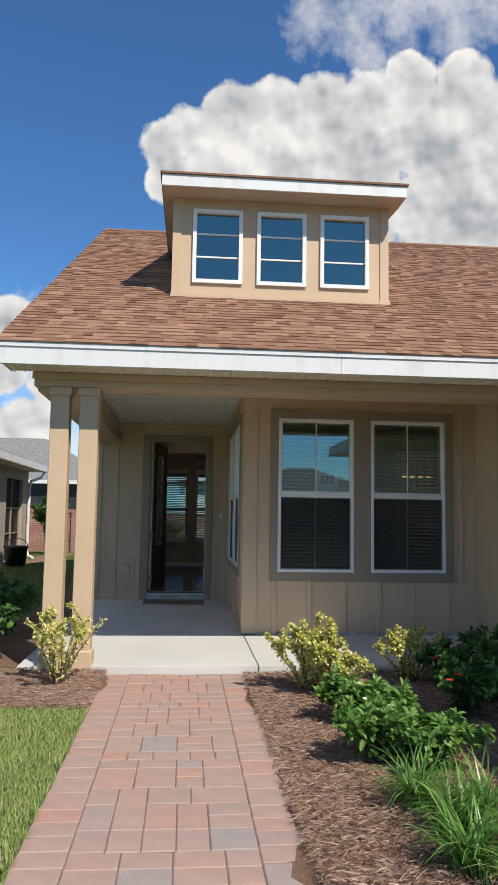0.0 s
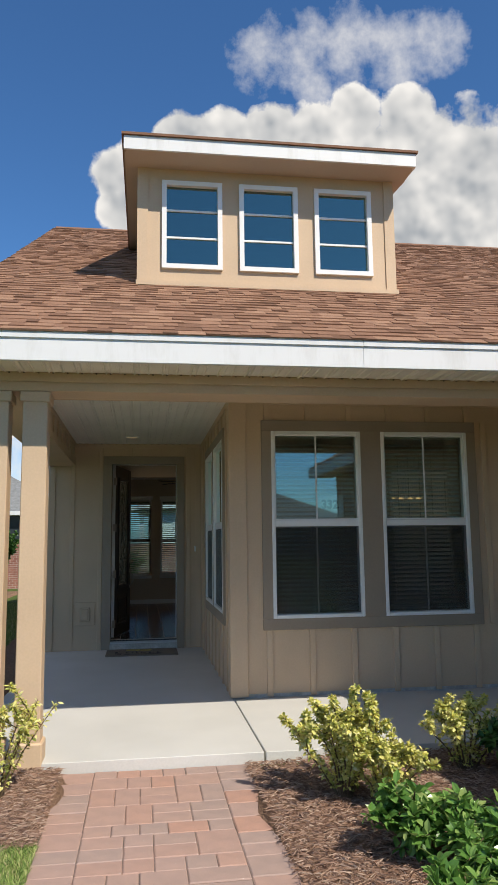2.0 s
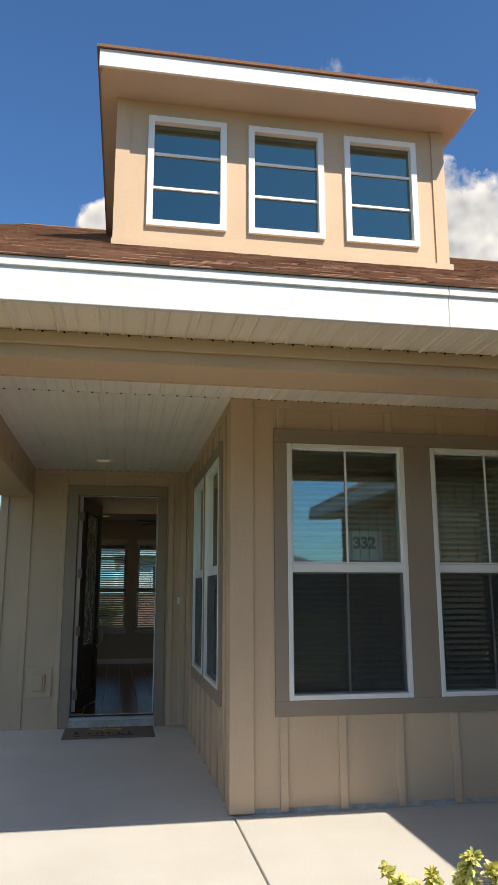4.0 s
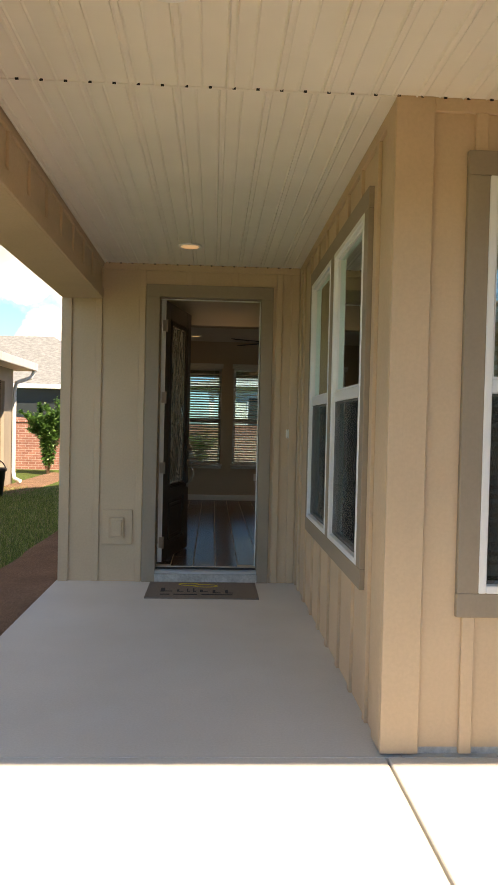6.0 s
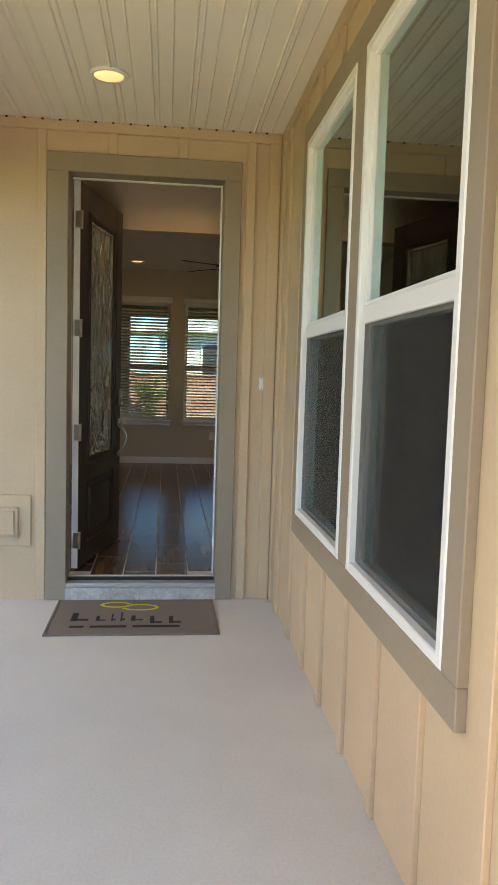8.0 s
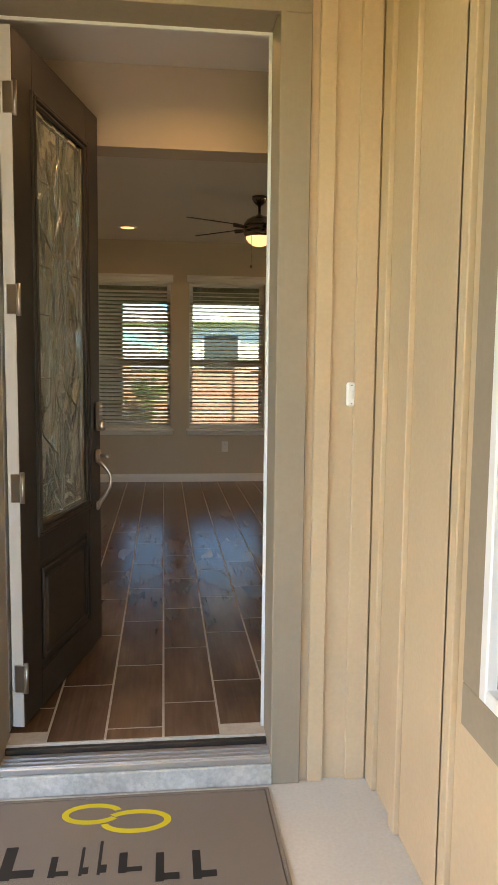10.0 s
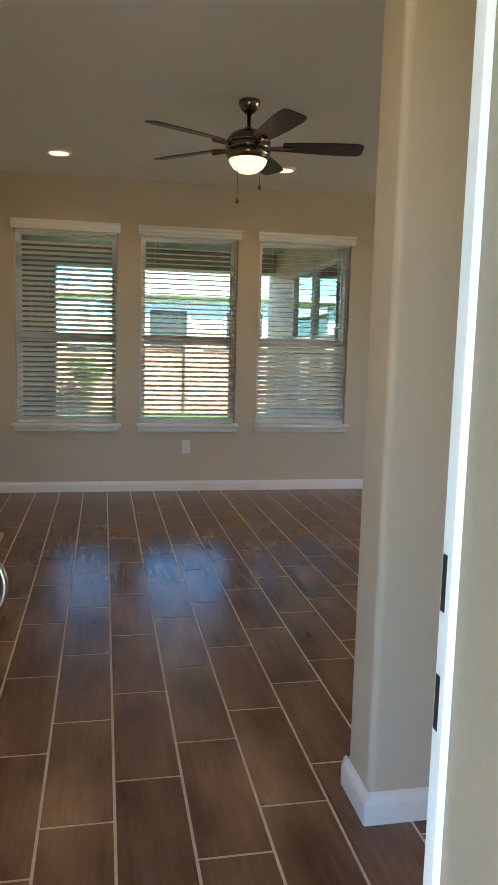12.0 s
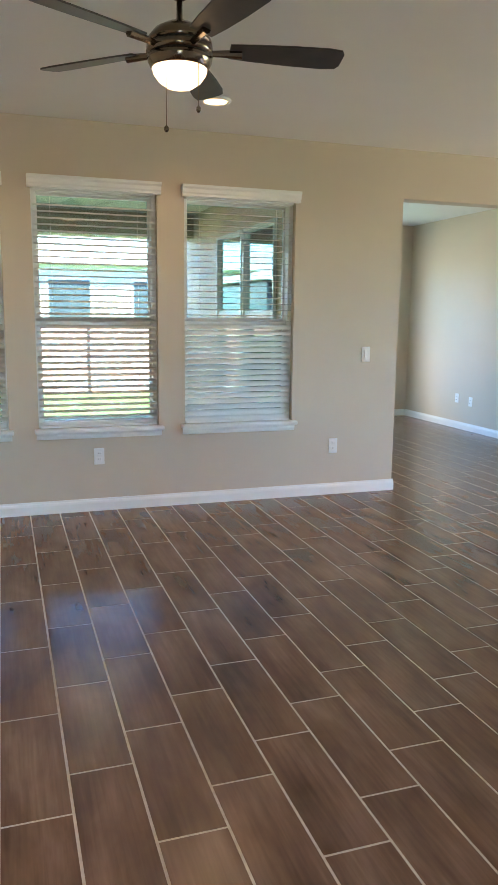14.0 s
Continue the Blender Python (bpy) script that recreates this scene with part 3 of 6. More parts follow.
def turf(name, x0, x1, y0, y1, count, seed, tall=0.045):
    rng = random.Random(seed)
    verts, faces = [], []
    for _ in range(count):
        x, y = rng.uniform(x0, x1), rng.uniform(y0, y1)
        a, h, w = rng.uniform(0, 2 * math.pi), tall * rng.uniform(0.5, 1.25), rng.uniform(0.0016, 0.003)
        lean = rng.uniform(0.2, 1.4) * h
        nx, ny = -math.sin(a) * w, math.cos(a) * w
        dx, dy = math.cos(a) * lean, math.sin(a) * lean
        z = GROUND - 0.012
        k = len(verts)
        verts += [(x - nx, y - ny, z), (x + nx, y + ny, z), (x + dx * 0.4 + nx * 0.7, y + dy * 0.4 + ny * 0.7, z + h * 0.65), (x + dx * 0.4 - nx * 0.7, y + dy * 0.4 - ny * 0.7, z + h * 0.65), (x + dx, y + dy, z + h)]
        faces += [(k, k + 1, k + 2, k + 3), (k + 3, k + 2, k + 4)]
    me = bpy.data.meshes.new(name)
    me.from_pydata(verts, [], faces)
    me.materials.append(M_GRASS)
    tagged(new(name, me), "short green lawn grass with a few dry blades", "grass", "", "stuff")


turf("lawn_grass", -2.0, -0.615, 2.2, 5.9, 90000, 7, 0.038)
turf("lawn_grass", -5.2, -2.1, 9.5, 22.0, 40000, 8, 0.07)

# ---- porch slab and walls of the front ----
porch = thing("porch_floor", (0, 0, 0), 0, kind="structure", label="smooth grey concrete porch slab with one joint")
part("slab", boxed(-1.40, 0.742, 7.07, 8.80, -0.45, 0.0, bevel=0.004), M_CONCRETE, porch)
part("slab", boxed(-1.40, 0.82, 8.8035, 12.33, -0.45, 0.0, bevel=0.002), M_CONCRETE, porch)
part("slab", boxed(0.754, 3.52, 7.07, 8.80, -0.45, 0.0, bevel=0.004), M_CONCRETE, porch)
part("slab_edge", boxed(0.821, 3.52, 8.8035, 8.86, -0.45, 0.0), M_CONCRETE, porch)
structure("stem_wall", boxed(WING_X + 0.012, 3.50, WING_Y + 0.012, WING_Y + 0.2, -0.3, 0.034), M_STEM, "rough pale concrete stem wall under the siding")

TRIM_Z0, TRIM_Z1 = 0.61, 2.615
WIN_Z0, WIN_Z1 = 0.715, 2.51
FRONT_WINDOWS = ((1.13, 2.028), (2.236, 3.136))
SIDE_WINDOWS = ((9.408, 10.325), (10.458, 11.375))
wing = thing("wall_front_wing", (WING_X, WING_Y, 0), 0, kind="structure", label="tan board and batten wall with two windows")
part("siding", wall_mesh("x", WING_Y, WING_Y + 0.16, WING_X + 0.003, 3.52, 0.035, 2.95, [(a, b, WIN_Z0, WIN_Z1) for a, b in FRONT_WINDOWS]), M_SIDING, wing)
side = thing("wall_side_wing", (WING_X, 10.5, 0), 0, kind="structure", label="tan board and batten wall with two windows on the porch")
part("siding", wall_mesh("y", WING_X, WING_X + 0.16, WING_Y + 0.163, DOOR_Y, 0.003, 2.95, [(a, b, WIN_Z0, WIN_Z1) for a, b in SIDE_WINDOWS]), M_SIDING, side)
front = thing("wall_door", (-0.5, DOOR_Y, 0), 0, kind="structure", label="tan board and batten wall round the front door")
part("siding", wall_mesh("x", DOOR_Y, DOOR_Y + 0.17, -1.385, WING_X + 0.16, 0.0, 2.95, [(-0.545, 0.405, -0.1, 2.575)]), M_SIDING, front)
structure("wall_west", boxed(-1.385, -1.235, DOOR_Y + 0.173, 25.0, GROUND - 0.1, 2.95), M_SIDING, "tan outer side wall of the house")


def upright(u0, u1, z0, z1, wall, proud, material=M_SIDING, name="batten", label=""):
    """A board standing on one of the three front walls."""
    if wall is wing:
        bm = boxed(u0, u1, WING_Y - proud, WING_Y + 0.002, z0, z1, bevel=0.003)
    elif wall is side:
        bm = boxed(WING_X - proud, WING_X + 0.002, u0, u1, z0, z1, bevel=0.003)
    else:
        bm = boxed(u0, u1, DOOR_Y - proud, DOOR_Y + 0.002, z0, z1, bevel=0.003)
    return part(name, bm, material, wall, label)


FRIEZE = 2.775
upright(WING_X - 0.022, 0.885, 0.012, PORCH_TOP, wing, 0.022, name="corner_board")
upright(WING_Y + 0.003, WING_Y + 0.16, 0.012, FRIEZE, side, 0.022, name="corner_board")
upright(0.885, 3.52, FRIEZE, PORCH_TOP, wing, 0.018, M_SIDING_H, "frieze_board")
upright(WING_Y + 0.003, DOOR_Y - 0.02, FRIEZE, PORCH_TOP, side, 0.019, M_SIDING, "frieze_board")
upright(-1.385, WING_X - 0.02, FRIEZE, PORCH_TOP, front, 0.018, M_SIDING_H, "frieze_board")
upright(-1.385, -1.295, 0.0, 2.51, front, 0.02, name="corner_board")
upright(WING_X - 0.09, WING_X - 0.02, 0.0, FRIEZE, front, 0.018, name="corner_board")
upright(DOOR_Y - 0.10, DOOR_Y - 0.02, 0.003, FRIEZE, side, 0.018, name="corner_board")
for k in range(6):
    x = 1.065 + 0.412 * k
    upright(x, x + 0.055, 0.012, TRIM_Z0, wing, 0.021)
    upright(x, x + 0.055, TRIM_Z1, FRIEZE, wing, 0.018)
upright(3.30, 3.355, TRIM_Z0, TRIM_Z1, wing, 0.018)
for k in range(8):
    y = 9.16 + 0.40 * k
    if y < 9.28 or y > 11.5:
        upright(y, y + 0.055, 0.003, FRIEZE, side, 0.018)
    else:
        upright(y, y + 0.055, 0.003, TRIM_Z0, side, 0.018)
        upright(y, y + 0.055, TRIM_Z1, FRIEZE, side, 0.018)
upright(11.60, 11.655, 0.003, FRIEZE, side, 0.018)
for x in (-1.085, -0.705, 0.515):
    upright(x, x + 0.055, 0.0, FRIEZE, front, 0.018)
for x in (-0.30, 0.112):
    upright(x, x + 0.055, 2.655, FRIEZE, front, 0.018)


def casing(wall, spans, name="window_trim"):
    """Taupe boards round a pair of windows, with a mullion board between them."""
    a, b = spans[0][0] - 0.095, spans[-1][1] + 0.095
    for u0, u1, z0, z1 in ((a, b, WIN_Z1, TRIM_Z1), (a, b, TRIM_Z0, WIN_Z0), (a, spans[0][0], WIN_Z0, WIN_Z1), (spans[-1][1], b, WIN_Z0, WIN_Z1), (spans[0][1], spans[1][0], WIN_Z0, WIN_Z1)):
        upright(u0, u1, z0, z1, wall, 0.028, M_TRIM, name, "flat taupe board")


casing(wing, FRONT_WINDOWS)
casing(side, SIDE_WINDOWS)


def hung_window(name, at, turn, width, z0, z1, label, group, glass_mat=M_GLASS, screen=True, muntin=True, rail=0.5, blind=None, deep=0.10):
    """A single-hung window: frame, two sashes with panes, meeting rail, screen. Local x runs along the wall, y into the house."""
    w = thing(name, (at[0], at[1], z0), turn, label, "window", group, "structure")
    h, mid, f = z1 - z0, (z1 - z0) * rail, 0.034
    fr = thing("window_frame", (0, 0, 0))
    fr.parent = w
    PLACE[fr.name] = PLACE[w.name].copy()
    for b in ((0, f, -0.031, deep, 0, h), (width - f, width, -0.031, deep, 0, h), (f, width - f, -0.031, deep, h - f, h), (f, width - f, -0.031, deep, 0, f)):
        part("frame_rail", boxed(*b, bevel=0.004), M_VINYL, fr, local=True)
    part("meeting_rail", boxed(f, width - f, -0.014, 0.05, mid - 0.03, mid + 0.03, bevel=0.004), M_VINYL, w, local=True)
    for za, zb, y in ((f, mid - 0.03, 0.022), (mid + 0.03, h - f, 0.004)):
        s = 0.012
        bm = bmesh.new()
        for b in ((f, f + s, y - 0.012, y + 0.02, za, zb), (width - f - s, width - f, y - 0.012, y + 0.02, za, zb), (f + s, width - f - s, y - 0.012, y + 0.02, zb - s, zb), (f + s, width - f - s, y - 0.012, y + 0.02, za, za + s)):
            box(bm, *b)
        part("sash", bm, M_VINYL, w, local=True)
        g = part("pane", boxed(f + s, width - f - s, y + 0.002, y + 0.008, za + s, zb - s), glass_mat, w, local=True)
        g.visible_shadow = False
        if muntin:
            part("muntin", boxed(width / 2 - 0.007, width / 2 + 0.007, y - 0.006, y + 0.001, za + s, zb - s), M_VINYL, w, local=True)
    if screen:
        part("insect_screen", boxed(f + 0.004, width - f - 0.004, -0.0065, -0.004, f + 0.004, mid - 0.032), M_SCREEN, w, local=True)
    if blind:
        blinds(w, f + 0.01, width - f - 0.01, deep + 0.015, f + 0.02, h - f, blind)
    return w


SLAT = {}


def blinds(parent, u0, u1, y, z0, z1, tilt, pitch=0.043, wand=True):
    """Horizontal slats with head rail, bottom rail, cords and a wand, hung inside a window."""
    b = thing("blind", (0, 0, 0))
    b.parent = parent
    PLACE[b.name] = PLACE[parent.name].copy()
    key = round(u1 - u0, 3)
    if key not in SLAT:
        bm = bmesh.new()
        pts = [(-0.024, -0.003), (-0.012, 0.0005), (0, 0.0018), (0.012, 0.0005), (0.024, -0.003)]
        lo = [bm.verts.new((0, p, q)) for p, q in pts]
        hi = [bm.verts.new((key, p, q)) for p, q in pts]
        for i in range(4):
            bm.faces.new((lo[i], lo[i + 1], hi[i + 1], hi[i]))
        ext = bmesh.ops.solidify(bm, geom=bm.faces[:], thickness=0.0018)
        me = bpy.data.meshes.new("slat")
        bm.to_mesh(me)
        bm.free()
        me.materials.append(M_WHITE)
        SLAT[key] = me
    n = int((z1 - z0 - 0.07) / pitch)
    for k in range(n):
        ob = new("slat", SLAT[key])
        z = z0 + 0.035 + pitch * k
        ob.matrix_basis = pose(u0, y, z, tilt(z / (z1 - z0)) + 2.0 * math.sin(k * 12.9), 0, 0)
        ob.parent = b
    part("head_rail", boxed(u0, u1, y - 0.025, y + 0.03, z1 - 0.024, z1, bevel=0.003), M_WHITE, b, local=True)
    part("bottom_rail", boxed(u0, u1, y - 0.024, y + 0.024, z0, z0 + 0.018, bevel=0.003), M_WHITE, b, local=True)
    for q in (0.14, 0.86):
        bm = bmesh.new()
        tube(bm, [(u0 + (u1 - u0) * q, y - 0.027, z0 + 0.01), (u0 + (u1 - u0) * q, y - 0.027, z1 - 0.02)], 0.0011, 5)
        part("cord", bm, M_WHITE, b, local=True)
    return b


def closed(f):
    return 32.0 if f > 0.5 else 22.0


for a, b in FRONT_WINDOWS:
    hung_window("window_front", (a, WING_Y), 0, b - a, WIN_Z0, WIN_Z1, "white vinyl single-hung window with lowered blinds", "wing front windows", blind=closed)
for a, b in SIDE_WINDOWS:
    hung_window("window_side", (WING_X, b), -90, b - a, WIN_Z0, WIN_Z1, "white vinyl single-hung window facing the porch", "wing side windows", muntin=False)

# the room behind the wing windows
structure("wing_floor", boxed(WING_X + 0.17, 8.2, WING_Y + 0.17, DOOR_Y + 0.17, 0.02, INSIDE), M_TILE, "dark floor of the front room")
structure("wing_ceiling", boxed(WING_X + 0.165, 8.2, WING_Y + 0.165, DOOR_Y + 0.17, ROOM_TOP, ROOM_TOP + 0.05), M_CEIL, "plain ceiling of the front room")
wing_side = structure("wall_wing_east", boxed(3.523, 3.67, 2.40, 8.99, GROUND - 0.2, 2.95), M_SIDING, "tan wall of the projecting wing")
for k in range(15):
    part("batten", boxed(3.505, 3.524, 2.44 + 0.41 * k, 2.495 + 0.41 * k, GROUND, 2.72, bevel=0.003), M_SIDING, wing_side)

# ---- columns, beams, porch ceiling, eaves ----


def column(x0, label):
    c = thing("porch_column", (x0 + 0.085, 7.16, GROUND), 0, label, "column", "porch columns")
    part("shaft", boxed(x0, x0 + 0.17, 7.075, 7.245, -0.02, 2.45, bevel=0.006), M_SIDING, c)
    part("base", boxed(x0 - 0.018, x0 + 0.188, 7.062, 7.263, GROUND - 0.01, 0.13, bevel=0.01), M_SIDING, c)
    part("capital", boxed(x0 - 0.018, x0 + 0.188, 7.057, 7.263, 2.435, 2.508, bevel=0.006), M_SIDING, c)


column(-1.205, "tan boxed wooden porch column at the slab's corner")
column(-0.94, "tan boxed wooden porch column beside its twin")
beam = thing("porch_beam", (-0.3, 7.2, 2.51), 0, "tan boxed beam across the front of the porch", "beam", kind="structure")
part("beam_body", boxed(-1.36, 3.52, 7.07, 7.37, 2.512, PORCH_TOP + 0.06, bevel=0.004), M_SIDING_H, beam)
part("beam_cap", boxed(-1.375, 3.52, 7.045, 7.068, 2.578, 2.645, bevel=0.004), M_SIDING_H, beam)
part("bottom_bead", boxed(-1.03, 3.52, 7.371, 7.39, 2.512, 2.53), M_SIDING_H, beam)
sbeam = thing("porch_side_beam", (-1.2, 10, 2.51), 0, "tan boxed beam along the open side of the porch", "beam", kind="structure")
part("beam_body", boxed(-1.385, -1.04, 7.372, DOOR_Y - 0.02, 2.513, PORCH_TOP + 0.06, bevel=0.004), M_SIDING, sbeam)
for k in range(11):
    y = 7.62 + 0.41 * k
    part("batten", boxed(-1.041, -1.024, y, y + 0.05, 2.60, 2.79, bevel=0.003), M_SIDING, sbeam)
part("lower_board", boxed(-1.041, -1.022, 7.392, DOOR_Y - 0.021, 2.512, 2.60, bevel=0.003), M_SIDING, sbeam)
part("upper_board", boxed(-1.041, -1.022, 7.392, DOOR_Y - 0.021, 2.79, PORCH_TOP, bevel=0.003), M_SIDING, sbeam)


def ribbed(bm, x0, x1, y0, y1, z, pitch=0.1, drop=0.010, groove=0.014):
    """Vinyl panels seen from below: flat strips with raised V ribs, running along y."""
    n = int(round((x1 - x0) / pitch))
    xs = []
    for k in range(n):
        x = x0 + (x1 - x0) * k / n
        double = k % 2 == 0
        xs += [(x, z), (x + groove * 0.5, z - drop * (1 if double else 0.6)), (x + groove, z)]
        if double:
            xs += [(x + groove * 2.0, z), (x + groove * 2.5, z - drop * 0.6), (x + groove * 3.0, z)]
    xs.append((x1, z))
    for y_a, y_b in ((y0, y1),):
        lo = [bm.verts.new((x, y_a, h)) for x, h in xs]
        hi = [bm.verts.new((x, y_b, h)) for x, h in xs]
        for i in range(len(xs) - 1):
            bm.faces.new((lo[i], lo[i + 1], hi[i + 1], hi[i]))
    top = [bm.verts.new((x, y, z + 0.02)) for x, y in ((x0, y0), (x1, y0), (x1, y1), (x0, y1))]
    bm.faces.new(top)


bm = bmesh.new()
ribbed(bm, -1.02, 3.52, 7.372, WING_Y - 0.012, PORCH_TOP)
ribbed(bm, -1.02, WING_X, WING_Y - 0.002, DOOR_Y, PORCH_TOP)
box(bm, -1.02, 3.5, WING_Y - 0.016, WING_Y - 0.004, PORCH_TOP - 0.006, PORCH_TOP + 0.01)
part("ceiling_porch", bm, M_SOFFIT, None, "cream ribbed vinyl porch ceiling", kind="structure")
structure("ceiling_porch_deck", boxed(-1.38, 3.52, 7.38, DOOR_Y, PORCH_TOP + 0.03, PORCH_TOP + 0.06), M_SOFFIT, "boards above the porch ceiling")

# notches where the panels meet the trims
bm = bmesh.new()
for k in range(46):
    x = -0.98 + 0.1 * k
    if x < 3.4:
        box(bm, x, x + 0.014, WING_Y - 0.022, WING_Y - 0.0165, PORCH_TOP - 0.008, PORCH_TOP + 0.002)
    if x < 0.68:
        box(bm, x, x + 0.012, DOOR_Y - 0.024, DOOR_Y - 0.019, PORCH_TOP - 0.010, PORCH_TOP + 0.002)
part("panel_notches", bm, M_DARK, None, "dark notches at the ends of the soffit panels", kind="stuff", category="notch")

# front eave: soffit with perforated panels, fascia
bm = bmesh.new()
ribbed(bm, -1.57, 8.6, EAVE_Y + 0.03, 7.046, 2.645, 0.1, 0.012, 0.018)
part("soffit_eave", bm, M_SOFFIT, None, "cream perforated vinyl soffit under the eave", kind="structure")
bm = bmesh.new()
for k in range(50):
    x = -1.54 + 0.1 * k
    box(bm, x, x + 0.010, 7.0385, 7.0432, 2.634, 2.643)
part("panel_notches", bm, M_DARK, None, "dark notches at the ends of the soffit panels", kind="stuff", category="notch")
bm = bmesh.new()
for k in range(42):
    x = -1.50 + 0.1 * k
    for i in range(4):
        for j in range(24):
            px, py = x + 0.008 + 0.013 * i + 0.0065 * (j % 2), EAVE_Y + 0.05 + 0.0135 * j
            q = 0.0013
            v = [bm.verts.new((px + a, py + b, 2.6438)) for a, b in ((-q, -q), (q, -q), (q, q), (-q, q))]
            bm.faces.new(v)
part("soffit_holes", bm, M_TRIM, None, "rows of small vent holes in the soffit", kind="stuff", category="vent hole")

fascia = thing("fascia", (0, EAVE_Y, 2.65), 0, "white painted fascia board along the eave", kind="structure")
for a, b in ((-1.60, 1.42), (1.4208, 5.0), (5.0008, 8.6)):
    part("fascia_board", boxed(a, b, EAVE_Y, EAVE_Y + 0.028, 2.635, 2.79, bevel=0.003), M_FASCIA, fascia)
    part("drip_board", boxed(a, b, EAVE_Y - 0.012, EAVE_Y + 0.016, 2.786, 2.832, bevel=0.003), M_FASCIA, fascia)

# ---- roof ----
RIDGE_Z = roof_z(RIDGE_Y)
ROOF_X0, ROOF_X1 = -1.60, 8.6
roof = thing("roof", (0, 0, 0), 0, "brown asphalt shingle gable roof", kind="structure")
bm = bmesh.new()
t = 0.05
prism(bm, [(EAVE_Y - 0.01, EAVE_Z - 0.004), (RIDGE_Y, RIDGE_Z - 0.004), (22.6, 2.95), (22.6, 2.88), (RIDGE_Y, RIDGE_Z - t - 0.03), (EAVE_Y + 0.05, EAVE_Z - t + 0.02)], "x", ROOF_X0, ROOF_X1)
part("roof_deck", bm, M_SHINGLE, roof)
for a, nm in ((ROOF_X0 - 0.025, "rake_board"),):
    bm = bmesh.new()
    prism(bm, [(EAVE_Y - 0.01, EAVE_Z - 0.01), (RIDGE_Y, RIDGE_Z - 0.01), (22.6, 2.94), (22.6, 2.80), (RIDGE_Y, RIDGE_Z - 0.17), (EAVE_Y - 0.01, EAVE_Z - 0.19)], "x", a, a + 0.024)
    part(nm, bm, M_FASCIA, roof)
# gable wall under the rake
bm = bmesh.new()
prism(bm, [(7.1, 2.9), (RIDGE_Y, RIDGE_Z - 0.2), (22.5, 2.9)], "x", -1.38, -1.25)
structure("wall_gable", bm, M_SIDING, "tan gable wall under the roof")

# dormer
DX0, DX1, DY, DZ0, DZ1 = -0.16, 2.395, 8.647, 3.893, 5.075
DEAVE = 8.30
dormer = thing("dormer", (1.1, DY, DZ0), 0, "tan shed dormer with three small windows", "dormer", kind="structure")
DW = [(0.064 + k * 0.757, 0.064 + k * 0.757 + 0.588) for k in range(3)]
DWZ0, DWZ1 = 4.055, 4.945
part("front_wall", wall_mesh("x", DY, DY + 0.12, DX0, DX1, DZ0, 5.16, [(a, b, DWZ0, DWZ1) for a, b in DW]), M_SIDING, dormer)
for x in (DX0, DX1 - 0.1):
    bm = bmesh.new()
    prism(bm, [(DY + 0.122, roof_z(DY) - 0.1), (DY + 0.122, 5.16), (11.6, 5.44), (11.6, roof_z(11.6) - 0.1)], "x", x, x + 0.1)
    part("cheek_wall", bm, M_SIDING, dormer)
part("corner_board", boxed(DX0 - 0.012, DX0 + 0.09, DY - 0.014, DY, DZ0 + 0.02, 5.07), M_SIDING, dormer)
part("corner_board", boxed(DX1 - 0.09, DX1 + 0.012, DY - 0.014, DY, DZ0 + 0.02, 5.07), M_SIDING, dormer)
part("apron_flashing", boxed(DX0 - 0.02, DX1 + 0.02, DY - 0.06, DY - 0.001, DZ0 - 0.025, DZ0 + 0.02), M_SIDING_H, dormer)
part("soffit", boxed(DX0 - 0.13, DX1 + 0.13, DEAVE + 0.02, DY + 0.01, 5.072, 5.085), M_TSOFFIT, dormer)
for x0, x1 in ((DX0 - 0.13, DX0 - 0.001), (DX1 + 0.001, DX1 + 0.13)):
    bm = bmesh.new()
    prism(bm, [(DY + 0.011, 5.074), (DY + 0.011, 5.088), (12.0, 5.42), (12.0, 5.406)], "x", x0, x1)
    part("soffit", bm, M_TSOFFIT, dormer)
part("fascia_board", boxed(DX0 - 0.14, DX1 + 0.14, DEAVE, DEAVE + 0.022, 5.068, 5.205, bevel=0.003), M_FASCIA, dormer)
for x in (DX0 - 0.14, DX1 + 0.118):
    bm = bmesh.new()
    prism(bm, [(DEAVE + 0.0221, 5.068), (DEAVE + 0.0221, 5.205), (12.0, 5.54), (12.0, 5.40)], "x", x, x + 0.022)
    part("rake_board", bm, M_FASCIA if x > 1 else M_TRIM, dormer)
bm = bmesh.new()
prism(bm, [(DEAVE - 0.02, 5.205), (DEAVE - 0.02, 5.228), (12.2, 5.60), (12.2, 5.56)], "x", DX0 - 0.16, DX1 + 0.16)
part("dormer_roof", bm, M_SHINGLE, dormer)
for a, b in DW:
    w = thing("dormer_window", (a, DY, DWZ0), 0)
    w.parent = dormer
    w.matrix_basis = Matrix.Translation((a - 1.1, 0, DWZ0 - DZ0))
    PLACE[w.name] = Matrix.Translation((a, DY, DWZ0))
    W, H, f = b - a, DWZ1 - DWZ0, 0.045
    bm = bmesh.new()
    for q in ((0, f, -0.03, 0.08, 0, H), (W - f, W, -0.03, 0.08, 0, H), (f, W - f, -0.03, 0.08, H - f, H), (f, W - f, -0.03, 0.08, 0, f)):
        box(bm, *q)
    part("frame", bm, M_VINYL, w, local=True)
    part("pane", boxed(f, W - f, 0.02, 0.026, f, H - f), M_GLASS_DORMER, w, local=True)
    for q in (0.36, 0.67):
        part("muntin", boxed(f, W - f, 0.004, 0.019, H * q - 0.009, H * q + 0.009), M_VINYL, w, local=True)
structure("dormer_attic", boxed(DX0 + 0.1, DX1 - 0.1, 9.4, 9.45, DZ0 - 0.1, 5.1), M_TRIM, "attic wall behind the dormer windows")
